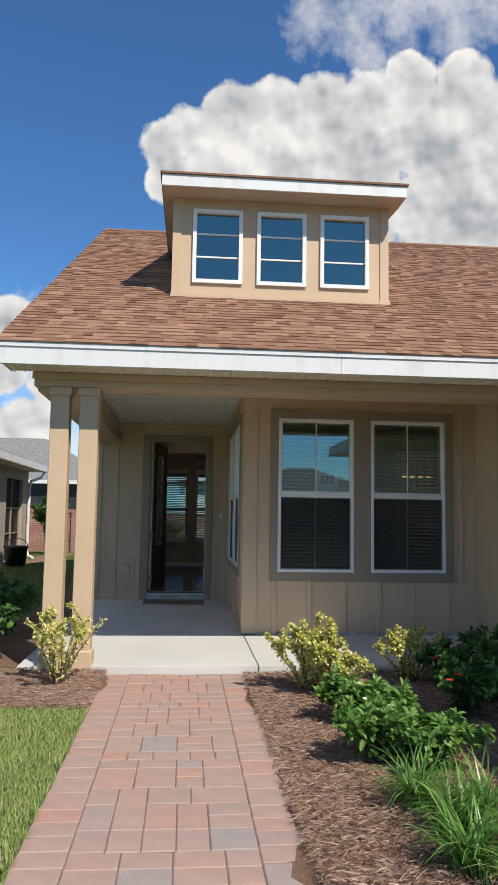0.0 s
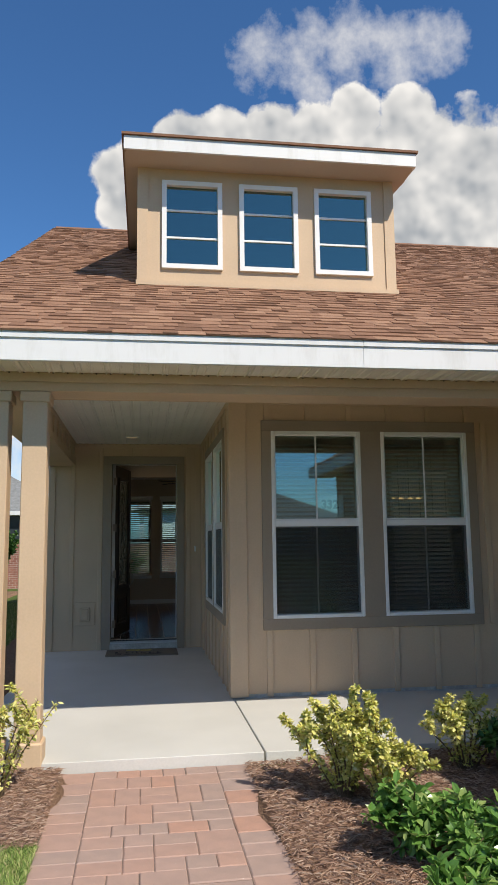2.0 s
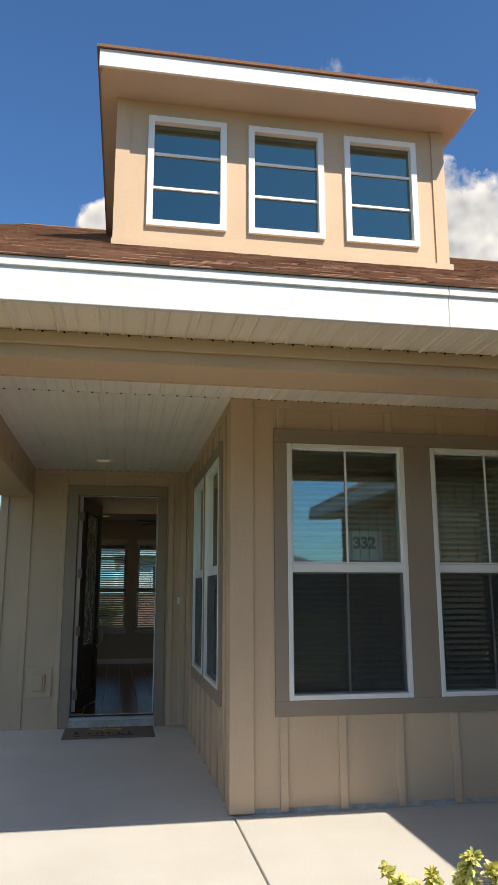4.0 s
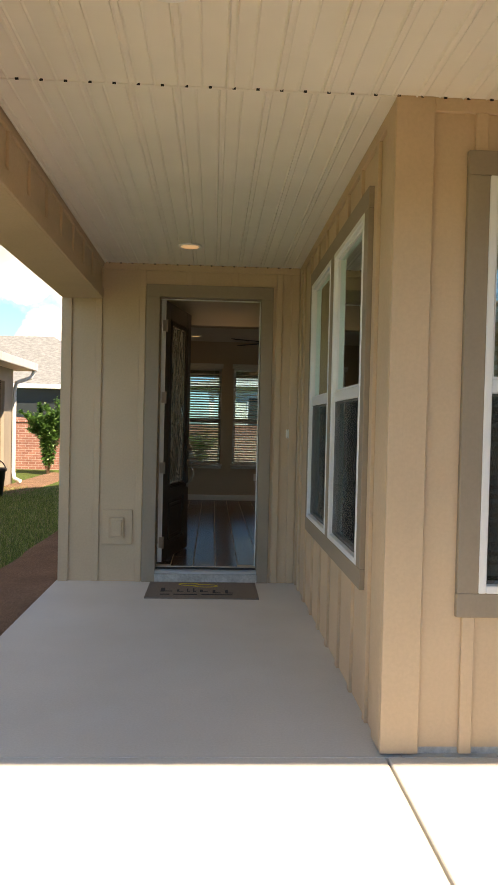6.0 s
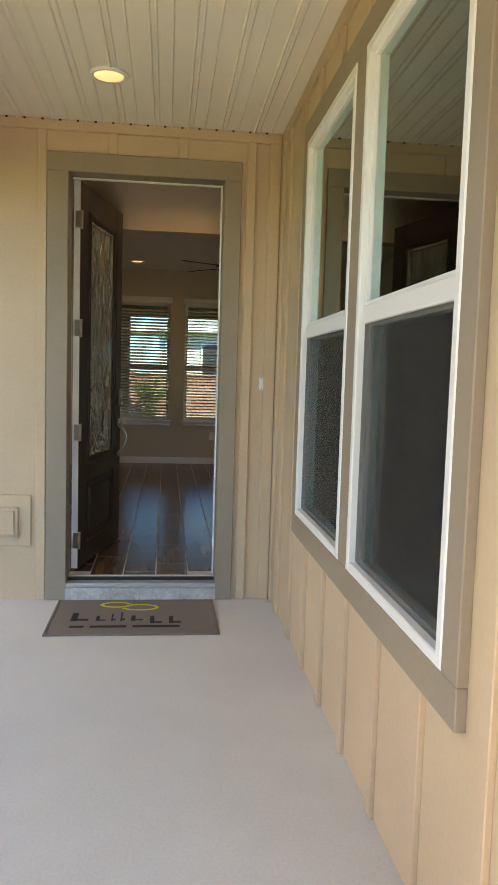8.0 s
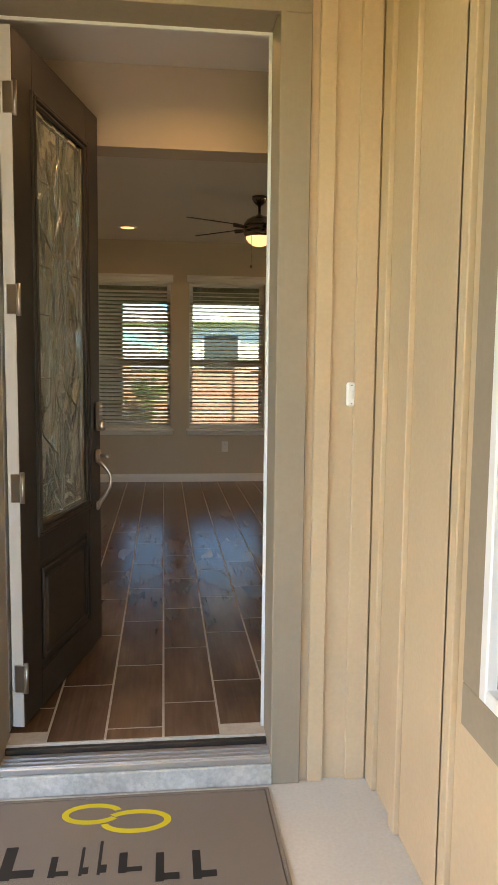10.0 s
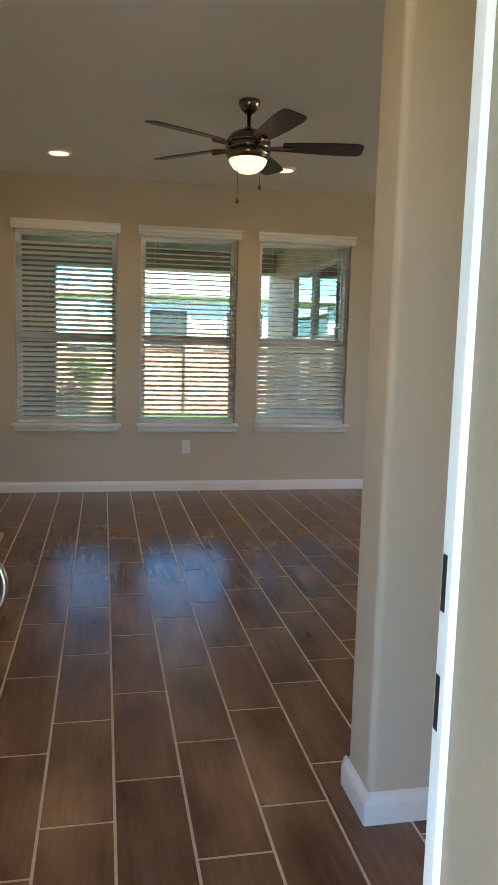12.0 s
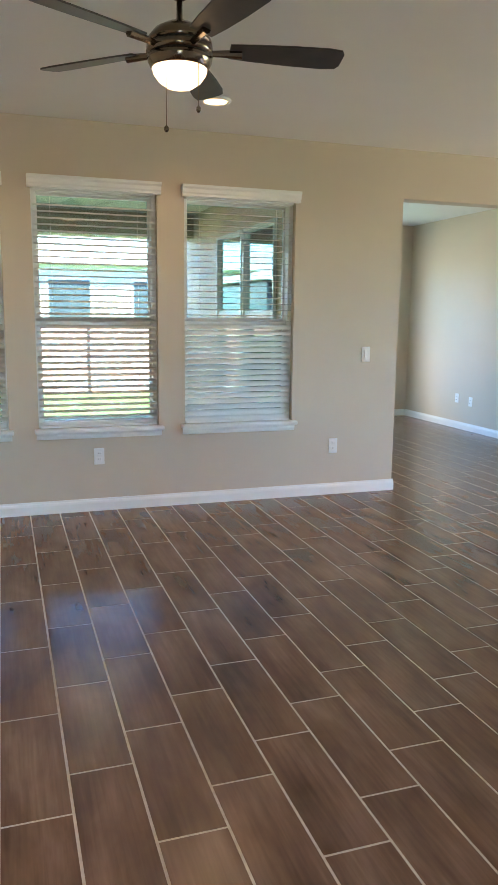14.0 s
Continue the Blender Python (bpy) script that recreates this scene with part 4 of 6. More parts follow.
structure("attic_floor", boxed(-1.2, 8.5, 7.5, 22.3, 2.96, 3.0), M_TRIM, "attic floor above the rooms")

# projecting wing beside the recess, whose eave shades the slab
structure("wall_wing_room", boxed(3.673, 8.2, WING_Y, WING_Y + 0.16, 0.0, 2.95), M_WALL, "beige wall of the front room")
structure("wall_wing_front", boxed(3.673, 8.5, 2.40, 2.55, GROUND - 0.2, 2.95), M_SIDING, "tan front wall of the projecting wing")
# the opening is out of view, added with the kitchen side fill lamp
structure("wall_wing_far", wall_mesh("y", 8.35, 8.5, 2.553, 22.5, GROUND - 0.2, 2.95, [(14.2, 17.4, 0.8, 2.4)]), M_SIDING, "tan far side wall of the house")
bm = bmesh.new()
prism(bm, [(3.10, EAVE_Z - 0.12), (3.10, EAVE_Z), (6.1, EAVE_Z + 1.55), (9.0, EAVE_Z), (9.0, EAVE_Z - 0.12), (6.1, EAVE_Z + 1.4)], "y", 2.0, EAVE_Y - 0.02)
structure("roof_wing", bm, M_SHINGLE, "brown shingle roof of the projecting wing")

structure("fascia_wing", boxed(3.072, 3.098, 2.0, EAVE_Y - 0.022, 2.62, 2.80, bevel=0.003), M_FASCIA, "white fascia along the eave of the projecting wing")
structure("soffit_wing", boxed(3.10, 3.52, 2.02, EAVE_Y - 0.022, 2.64, 2.66), M_SOFFIT, "cream soffit under the eave of the projecting wing")

# ---- front door ----
doorway = thing("door_1", (-0.07, DOOR_Y, 0), 0, "front doorway with taupe casing and pale threshold", "door frame", kind="structure")
for b in ((-0.645, -0.53, 0.0, 2.545), (0.39, 0.487, 0.0, 2.545)):
    part("casing", boxed(b[0], b[1], DOOR_Y - 0.024, DOOR_Y, b[2], b[3], bevel=0.003), M_TRIM, doorway)
part("casing", boxed(-0.645, 0.487, DOOR_Y - 0.024, DOOR_Y, 2.545, 2.655, bevel=0.003), M_TRIM, doorway)
for b in ((-0.545, -0.525), (0.385, 0.405)):
    part("brickmould", boxed(b[0], b[1], DOOR_Y - 0.0239, DOOR_Y + 0.165, 0.0, 2.575, bevel=0.003), M_TRIM, doorway)
part("brickmould", boxed(-0.524, 0.384, DOOR_Y - 0.0239, DOOR_Y + 0.165, 2.557, 2.575, bevel=0.003), M_TRIM, doorway)
part("weatherstrip", boxed(0.374, 0.3845, DOOR_Y + 0.155, DOOR_Y + 0.166, 0.10, 2.557), M_WHITE, doorway, "thin white strip")
part("weatherstrip", boxed(-0.524, 0.374, DOOR_Y + 0.155, DOOR_Y + 0.166, 2.547, 2.557), M_WHITE, doorway, "thin white strip")
part("jamb", boxed(0.385, 0.42, DOOR_Y + 0.1665, DOOR_Y + 0.20, 0.10, 2.59), M_WHITE, doorway, "white painted inner jamb")
part("jamb", boxed(-0.565, -0.531, DOOR_Y + 0.167, DOOR_Y + 0.26, 0.10, 2.59), M_WHITE, doorway, "white painted inner jamb")
for z in (1.015, 1.165):
    part("strike_plate", boxed(0.3835, 0.3849, DOOR_Y + 0.170, DOOR_Y + 0.196, z - 0.035, z + 0.035), M_BRONZE, doorway, "dark metal strike plate")
part("step", boxed(-0.53, 0.39, DOOR_Y - 0.028, DOOR_Y + 0.12, 0.001, 0.075, bevel=0.004), M_STEM, doorway, "rough pale concrete step")
part("sill", boxed(-0.53, 0.39, DOOR_Y - 0.02, DOOR_Y + 0.075, 0.0755, 0.10, bevel=0.004), M_STEEL, doorway, "ribbed grey metal threshold")
for k in range(3):
    part("sill_rib", boxed(-0.53, 0.39, DOOR_Y - 0.01 + 0.026 * k, DOOR_Y + 0.002 + 0.026 * k, 0.0995, 0.104), M_STEEL, doorway)
part("sill_cap", boxed(-0.53, 0.385, DOOR_Y + 0.077, DOOR_Y + 0.098, 0.09, 0.116, bevel=0.003), M_BRONZE, doorway)

# the leaf, hinged on the west jamb and swung into the foyer; local x runs from hinge to lock, y = 0 is its outer face
DW_, DH = 0.905, 2.41
leaf = thing("front_door", (-0.478, DOOR_Y + 0.20, 0.14), 77.2, "open dark espresso front door with leaded glass", "door")
LX0, LX1, LZ0, LZ1 = 0.165, 0.74, 0.68, 2.24


def slab_frame(name, bars, y0, y1, material, parent, bevel=0.0, label=""):
    for b in bars:
        part(name, boxed(b[0], b[1], y0, y1, b[2], b[3], bevel=bevel), material, parent, label, local=True)


slab_frame("stile", ((0, LX0, 0, DH), (LX1, DW_, 0, DH)), 0, 0.044, M_DOOR, leaf, 0.002)
slab_frame("door_rail", ((LX0, LX1, LZ1, DH), (LX0, LX1, 0.56, LZ0), (LX0, LX1, 0, 0.14)), 0, 0.044, M_DOOR, leaf, 0.002)
part("panel", boxed(LX0, LX1, 0.012, 0.032, 0.14, 0.56), M_DOOR, leaf, local=True)
bm = bmesh.new()
box(bm, LX0 + 0.07, LX1 - 0.07, 0.001, 0.043, 0.21, 0.49, bevel=0.008)
part("raised_panel", bm, M_DOOR, leaf, local=True)
for k, (o, y) in enumerate(((0.0, -0.008), (0.014, -0.014), (0.028, -0.006))):
    a, b, c, d, w = LX0 - 0.02 + o, LX1 + 0.02 - o, LZ0 - 0.02 + o, LZ1 + 0.02 - o, 0.013
    slab_frame("glass_moulding", ((a, a + w, c, d), (b - w, b, c, d), (a + w, b - w, c, c + w), (a + w, b - w, d - w, d)), y, 0.01, M_DOOR, leaf, 0.004)
a, b, c, d, w = LX0 + 0.03, LX1 - 0.03, 0.17, 0.53, 0.014
slab_frame("panel_moulding", ((a, a + w, c, d), (b - w, b, c, d), (a + w, b - w, c, c + w), (a + w, b - w, d - w, d)), -0.002, 0.014, M_DOOR, leaf, 0.004)
pane = part("leaded_glass", boxed(LX0, LX1, 0.016, 0.024, LZ0, LZ1), M_GLASS_ART, leaf, "textured leaded glass with ovals and diamonds", local=True)


def came(pts, r=0.0024):
    bm = bmesh.new()
    tube(bm, [(x, 0.014, z) for x, z in pts], r, 5)
    part("came", bm, M_CAME, pane, local=True)


LM, LC = (LX0 + LX1) / 2, (LZ0 + LZ1) / 2
for z in (LZ0 + 0.045, LZ1 - 0.045):
    came([(LX0 + 0.012, z), (LX1 - 0.012, z)])
for x in (LX0 + 0.045, LX1 - 0.045):
    came([(x, LZ0 + 0.01), (x, LZ1 - 0.01)], 0.004)
for z in (LC - 0.21, LC + 0.03, LC + 0.21, LZ0 + 0.16, LZ1 - 0.26):
    came([(LX0 + 0.045, z), (LM - 0.10, z)])
    came([(LM + 0.10, z), (LX1 - 0.045, z)])
for q in (-1, 1):
    came([(LM + q * 0.012, LZ0 + 0.02), (LM + q * 0.012, LC - 0.36)])
    came([(LM + q * 0.012, LC + 0.40), (LM + q * 0.012, LZ1 - 0.03)])
    for lo, hi, wd in ((-0.36, 0.02, 0.085), (-0.16, 0.28, 0.055), (0.02, 0.42, 0.085), (-0.62, -0.34, 0.05), (0.40, 0.64, 0.05)):
        came([(LM + q * wd * math.sin(math.pi * i / 10), LC + lo + (hi - lo) * i / 10) for i in range(11)])
    came([(LM + q * 0.20 * math.sin(math.pi * i / 8) ** 2 + q * 0.02, LC - 0.56 + 0.34 * i / 8) for i in range(9)])
    came([(LM + q * 0.19 * math.sin(math.pi * i / 8) ** 2 + q * 0.02, LC + 0.20 + 0.40 * i / 8) for i in range(9)])
    came([(LM, LC - 0.09), (LM + q * 0.045, LC + 0.03), (LM, LC + 0.15)])

for b in ((LX0 + 0.010, LX0 + 0.041, LZ0 + 0.010, LZ1 - 0.010), (LX1 - 0.041, LX1 - 0.010, LZ0 + 0.010, LZ1 - 0.010), (LX0 + 0.049, LX1 - 0.049, LZ0 + 0.010, LZ0 + 0.041), (LX0 + 0.049, LX1 - 0.049, LZ1 - 0.041, LZ1 - 0.010)):
    part("bevel_strip", boxed(b[0], b[1], 0.0105, 0.0155, b[2], b[3], bevel=0.004), M_GLASS_BEVEL, pane, "pale green bevelled glass", local=True)

# handle set
lock = part("keypad_lock", boxed(DW_ - 0.085, DW_ - 0.025, -0.022, -0.0005, 1.005, 1.135, bevel=0.008), M_NICKEL, leaf, "brushed nickel keypad deadbolt", local=True)
for i in range(3):
    for j in range(3):
        part("key", boxed(DW_ - 0.077 + 0.016 * i, DW_ - 0.066 + 0.016 * i, -0.026, -0.021, 1.075 + 0.017 * j, 1.086 + 0.017 * j, bevel=0.002), M_WHITE, lock, local=True)
bm = bmesh.new()
lathe(bm, [(0.024, -0.002), (0.024, -0.036), (0.018, -0.044), (0.006, -0.046)], (DW_ - 0.055, 0, 1.025), 20, "y")
part("deadbolt", bm, M_NICKEL, leaf, local=True, smooth=True)
bm = bmesh.new()
lathe(bm, [(0.032, -0.001), (0.033, -0.008), (0.026, -0.016), (0.012, -0.02)], (DW_ - 0.055, 0, 0.885), 20, "y")
part("rose", bm, M_NICKEL, leaf, local=True, smooth=True)
bm = bmesh.new()
tube(bm, [(DW_ - 0.055, -0.01, 0.885), (DW_ - 0.055, -0.045, 0.885), (DW_ - 0.055, -0.062, 0.88)], [0.01, 0.009, 0.012], 8)
part("thumb_latch", bm, M_NICKEL, leaf, local=True, smooth=True)
bm = bmesh.new()
tube(bm, [(DW_ - 0.055, -0.006 - 0.062 * math.sin(math.pi * (i / 12) ** 0.8), 0.86 - 0.205 * i / 12) for i in range(13)], [0.011 - 0.003 * math.sin(math.pi * i / 12) for i in range(13)], 8)
part("grip", bm, M_NICKEL, leaf, local=True, smooth=True)
bm = bmesh.new()
lathe(bm, [(0.021, -0.001), (0.021, -0.008), (0.012, -0.014)], (DW_ - 0.055, 0, 0.652), 16, "y")
part("rose", bm, M_NICKEL, leaf, local=True, smooth=True)
for z in (0.18, 0.87, 1.52, 2.18):
    h = part("hinge", boxed(-0.012, 0.012, -0.006, 0.03, z - 0.05, z + 0.05, bevel=0.002), M_NICKEL, leaf, local=True)
    bm = bmesh.new()
    lathe(bm, [(0.008, z - 0.055), (0.008, z + 0.055)], (0, -0.008, 0), 10)
    part("hinge_pin", bm, M_NICKEL, h, local=True, smooth=True)
part("hinge_edge", boxed(-0.006, -0.0005, 0.002, 0.042, 0.0, DH), M_WHITE, leaf, "white hinge edge of the leaf", local=True)

# doorbell, meter box cover, doormat
bell = thing("doorbell", (0.655, DOOR_Y - 0.018, 1.352), 0, "small white plastic doorbell button on the siding", "doorbell")
part("bell_body", boxed(0.626, 0.656, DOOR_Y - 0.018, DOOR_Y + 0.001, 1.312, 1.392, bevel=0.006), M_WHITE, bell)
part("button", boxed(0.635, 0.647, DOOR_Y - 0.021, DOOR_Y - 0.017, 1.338, 1.366, bevel=0.003), M_WHITE, bell)
for z in (1.322, 1.382):
    part("screw", boxed(0.639, 0.643, DOOR_Y - 0.0195, DOOR_Y - 0.0175, z - 0.002, z + 0.002), M_DARK, bell)
cover = thing("outlet_cover", (-0.87, DOOR_Y, 0.34), 0, "tan weatherproof outlet cover on a mounting block", "outlet")
part("mounting_block", boxed(-1.0, -0.732, DOOR_Y - 0.02, DOOR_Y + 0.001, 0.335, 0.645, bevel=0.003), M_SIDING, cover)
part("cover_box", boxed(-0.935, -0.802, DOOR_Y - 0.05, DOOR_Y - 0.019, 0.392, 0.575, bevel=0.006), M_SIDING, cover)
part("cover_lid", boxed(-0.915, -0.822, DOOR_Y - 0.066, DOOR_Y - 0.049, 0.41, 0.557, bevel=0.005), M_SIDING, cover)

mat = thing("doormat", (-0.1, 11.9, 0.0), 0, "grey-brown doormat with dark marks and a yellow emblem", "doormat")
MX0, MX1, MY0, MY1 = -0.548, 0.362, 11.66, 12.235
part("mat_body", boxed(MX0, MX1, MY0, MY1, 0.0005, 0.010, bevel=0.004), M_MAT, mat)
bm = bmesh.new()
for b in ((MX0 - 0.012, MX1 + 0.012, MY0 - 0.012, MY0), (MX0 - 0.012, MX1 + 0.012, MY1, MY1 + 0.012), (MX0 - 0.012, MX0, MY0, MY1), (MX1, MX1 + 0.012, MY0, MY1)):
    box(bm, *b, 0.0005, 0.011)
part("woven_edge", bm, M_MAT, mat)


def flat(bm, x0, x1, y0, y1, z=0.0106):
    v = [bm.verts.new(p) for p in ((x0, y0, z), (x1, y0, z), (x1, y1, z), (x0, y1, z))]
    bm.faces.new(v)


# plain bars stand for the maker's lettering
x = MX0 + 0.085
for w_, h_, low in ((0.13, 0.145, 0), (0.075, 0.09, 0), (0.035, 0.125, 0), (0.035, 0.15, 0), (0.09, 0.09, 0), (0.09, 0.125, -0.045), (0.09, 0.125, -0.045)):
    y = MY0 + 0.20 + low
    bm = bmesh.new()
    flat(bm, x + w_ * 0.15, x + w_ * 0.42, y, y + h_)
    flat(bm, x + w_ * 0.42, x + w_ * 0.9, y + h_ * 0.05, y + h_ * 0.28)
    part("dark_mark", bm, M_BLACK, mat)
    x += w_ + 0.016
x = MX0 + 0.11
for w_ in (0.09, 0.0, 0.21, 0.0, 0.27):
    if w_:
        bm = bmesh.new()
        flat(bm, x, x + w_ - 0.012, MY0 + 0.09, MY0 + 0.125)
        part("dark_mark", bm, M_BLACK, mat)
    x += w_ or 0.02
bm = bmesh.new()
for cx, cy, rx, ry, gap in ((-0.11, 0.49, 0.085, 0.045, 0.3), (0.03, 0.44, 0.10, 0.05, 3.3)):
    bm = bmesh.new()
    ring = []
    for k in range(23):
        a = gap + 5.4 * k / 22
        ring.append([(MX0 + 0.45 + cx + (rx + s) * math.cos(a), MY0 + cy + (ry + s) * math.sin(a)) for s in (-0.011, 0.011)])
    for p, q in zip(ring, ring[1:]):
        bm.faces.new([bm.verts.new((*v, 0.0108)) for v in (p[0], p[1], q[1], q[0])])
    part("yellow_loop", bm, M_YELLOW, mat)

# house number card behind the glass
sign = thing("number_card", (1.715, WING_Y + 0.06, 1.665), 0, "white paper card with the house number 332", "sign")
part("card", boxed(1.579, 1.851, WING_Y + 0.0215, WING_Y + 0.0235, 1.667, 1.879), M_PAPER, sign)
txt = bpy.data.curves.new("number", "FONT")
txt.body, txt.size, txt.align_x, txt.align_y, txt.offset = "332", 0.115, "CENTER", "CENTER", 0.005
tob = bpy.data.objects.new("number", txt)
scene.collection.objects.link(tob)
me = bpy.data.meshes.new_from_object(tob.evaluated_get(bpy.context.evaluated_depsgraph_get()))
bpy.data.objects.remove(tob)
me.materials.append(M_PRINT)
ob = new("number", me)
ob.parent = sign
ob.matrix_basis = PLACE[sign.name].inverted() @ pose(1.715, WING_Y + 0.0208, 1.79, 90, 0, 0)

# ---- recessed lamps ----


def downlight(name, at, label, group, material=None, radius=0.075, watts=0.0):
    d = thing(name, at, 0, label, "ceiling light", group)
    bm = bmesh.new()
    lathe(bm, [(radius + 0.022, 0.002), (radius + 0.018, -0.011), (radius, -0.013), (radius - 0.006, -0.002)], (0, 0, 0), 28)
    part("trim_ring", bm, M_WHITE, d, local=True, smooth=True)
    bm = bmesh.new()
    lathe(bm, [(radius - 0.004, 0.001), (radius - 0.004, -0.0108), (0.001, -0.0112)], (0, 0, 0), 24)
    part("lens", bm, material or M_LAMP, d, local=True, smooth=True)
    if watts:
        lt = new("lamp_glow", bpy.data.lights.new("lamp_glow", "AREA"))
        lt.data.shape, lt.data.size, lt.data.energy, lt.data.color, lt.data.spread = "DISK", 0.13, watts, (1.0, 0.66, 0.36), radians(150)
        lt.matrix_world = pose(at[0], at[1], at[2] - 0.02)
    return d


downlight("porch_light", (-0.245, 11.58, PORCH_TOP), "warm recessed porch light with a white ring", "porch lights")
downlight("porch_light", (-0.203, 8.10, PORCH_TOP), "warm recessed porch light with a white ring", "porch lights")
downlight("room_light", (-0.31, 14.77, ROOM_TOP), "warm recessed ceiling light with a white ring", "living room lights", M_LAMP_ROOM, watts=0.26)
downlight("room_light", (-0.34, 17.56, ROOM_TOP), "warm recessed ceiling light with a white ring", "living room lights", M_LAMP_ROOM, watts=0.13)
downlight("room_light", (1.38, 17.57, ROOM_TOP), "warm recessed ceiling light with a white ring", "living room lights", M_LAMP_ROOM, watts=0.13)
# foyer lamp sits forward, out of sight, as fill for wall end and near floor
downlight("foyer_light", (0.15, 12.95, ROOM_TOP), "warm recessed ceiling light with a white ring", "foyer lights", M_LAMP_ROOM, watts=0.36)
downlight("wing_light", (2.3, 10.9, ROOM_TOP), "warm recessed ceiling light with a white ring", "front room lights", M_LAMP)

# ---- rooms ----
WEST = -1.235
structure("floor", boxed(WEST, 8.35, DOOR_Y + 0.172, 22.6, -0.05, INSIDE - 0.0012), M_GROUT, "tan grout bed under the floor tiles")
structure("floor_doorway", boxed(-0.524, 0.384, DOOR_Y + 0.10, DOOR_Y + 0.171, -0.05, INSIDE - 0.0012), M_GROUT, "tan grout bed in the doorway")
structure("ceiling", boxed(WEST, 8.35, DOOR_Y + 0.172, 22.6, ROOM_TOP, ROOM_TOP + 0.05), M_CEIL, "plain painted ceiling")
structure("wall_door_inner", wall_mesh("x", DOOR_Y + 0.172, DOOR_Y + 0.26, WEST, 3.52, INSIDE, ROOM_TOP, [(-0.565, 0.56, -0.1, 2.62)]), M_WALL, "beige wall round the front door inside")
# added wall: blocks daylight behind the blinds, its opening leaves the chandelier in sight
structure("wall_front_room", wall_mesh("x", DOOR_Y + 0.172, DOOR_Y + 0.272, 3.523, 8.198, INSIDE, ROOM_TOP, [(3.62, 4.55, -0.1, 2.5)]), M_WALL, "beige wall with a cased opening, added to keep the front room dark")
structure("wall_foyer_side", boxed(1.9, 2.0, DOOR_Y + 0.262, 13.508, INSIDE, ROOM_TOP), M_WALL, "beige side wall of the foyer")
STUB_Y0, STUB_Y1, STUB_X = 13.51, 13.69, 0.712


def round_wall(name, x0, x1, y0, y1, z0, z1, left, right, label):
    """A wall end with rounded plaster corners."""
    r, pts = 0.022, []
    for cx, cy, a0, on in ((x0 + r, y0 + r, 180, left), (x1 - r, y0 + r, 270, right), (x1 - r, y1 - r, 0, right), (x0 + r, y1 - r, 90, left)):
        if on:
            pts += [(cx + r * math.cos(radians(a0 + 18 * k)), cy + r * math.sin(radians(a0 + 18 * k))) for k in range(6)]
        else:
            pts.append((x0 if cx < (x0 + x1) / 2 else x1, y0 if cy < (y0 + y1) / 2 else y1))
    bm = bmesh.new()
    prism(bm, pts, "z", z0, z1)
    return structure(name, bm, M_WALL, label)


round_wall("wall_foyer_east", STUB_X, 3.52, STUB_Y0, STUB_Y1, INSIDE, ROOM_TOP, True, False, "beige plaster wall end with rounded corners")
round_wall("wall_foyer_west", WEST, -0.95, STUB_Y0, STUB_Y1, INSIDE, ROOM_TOP, False, True, "beige plaster wall end with rounded corners")
structure("wall_foyer_header", boxed(-0.97, STUB_X + 0.02, STUB_Y0 + 0.003, STUB_Y1 - 0.003, 2.465, ROOM_TOP), M_WALL, "beige header above the foyer opening")
LIV_WINDOWS = ((-0.755, 0.105), (0.305, 1.165), (1.362, 2.222))
LW_Z0, LW_Z1 = 0.745, 2.40
structure("wall_back", wall_mesh("x", BACK_Y, BACK_Y + 0.15, WEST, 8.35, INSIDE, ROOM_TOP, [(a, b, LW_Z0, LW_Z1) for a, b in LIV_WINDOWS] + [(3.132, 5.70, 0.0, 2.47)]), M_WALL, "beige living room wall with three windows and an opening")
structure("wall_west_inner", boxed(WEST, WEST + 0.03, DOOR_Y + 0.262, BACK_Y, INSIDE, ROOM_TOP), M_WALL, "beige wall")
# opening on the kitchen side is unseen, added for a daylight lamp
structure("wall_east_inner", wall_mesh("y", 8.2, 8.348, 5.2, 22.4, INSIDE, ROOM_TOP, [(14.2, 17.4, 0.8, 2.4)]), M_WALL, "beige wall")
FAR_X, FAR_Y, LAN_X = 5.72, 22.55, 2.42
structure("wall_far_east", boxed(FAR_X, FAR_X + 0.12, BACK_Y + 0.155, FAR_Y, INSIDE, ROOM_TOP), M_WALL, "beige wall of the far room")
# the hole is an unseen opening, added to let in fill for the far room
structure("wall_far_north", wall_mesh("x", FAR_Y, FAR_Y + 0.15, LAN_X, FAR_X + 0.12, -0.1, 2.95, [(3.0, 4.8, 0.75, 2.4)]), M_WALL, "beige end wall of the far room")
LANAI_WIN = ((19.25, 20.15), (20.2, 21.1))
structure("wall_lanai_east", wall_mesh("y", LAN_X, LAN_X + 0.15, BACK_Y + 0.155, FAR_Y, -0.1, 2.95, [(19.25, 21.1, 0.72, 2.40)]), M_SIDING, "tan lanai wall with a double window")


def baseboard(name, axis, u0, u1, t, out):
    """A white base with an ogee top; out: the way it stands off the wall."""
    bm = bmesh.new()
    prof = [(0, 0), (0.015, 0), (0.015, 0.06), (0.011, 0.074), (0.006, 0.08), (0.004, 0.092), (0, 0.092)]
    prism(bm, [(t + out * d, INSIDE + h) for d, h in prof], "x" if axis == "x" else "y", u0, u1)
    structure(name, bm, M_WHITE, "white painted baseboard")


baseboard("baseboard_back", "x", WEST, 3.145, BACK_Y, -1)
baseboard("baseboard_back_return", "y", BACK_Y - 0.013, BACK_Y + 0.16, 3.132, 1)
baseboard("baseboard_stub_end", "y", STUB_Y0 - 0.012, STUB_Y1 + 0.012, STUB_X, -1)
baseboard("baseboard_stub", "x", STUB_X - 0.012, 3.5, STUB_Y0, -1)
baseboard("baseboard_stub_back", "x", STUB_X - 0.012, 3.5, STUB_Y1, 1)
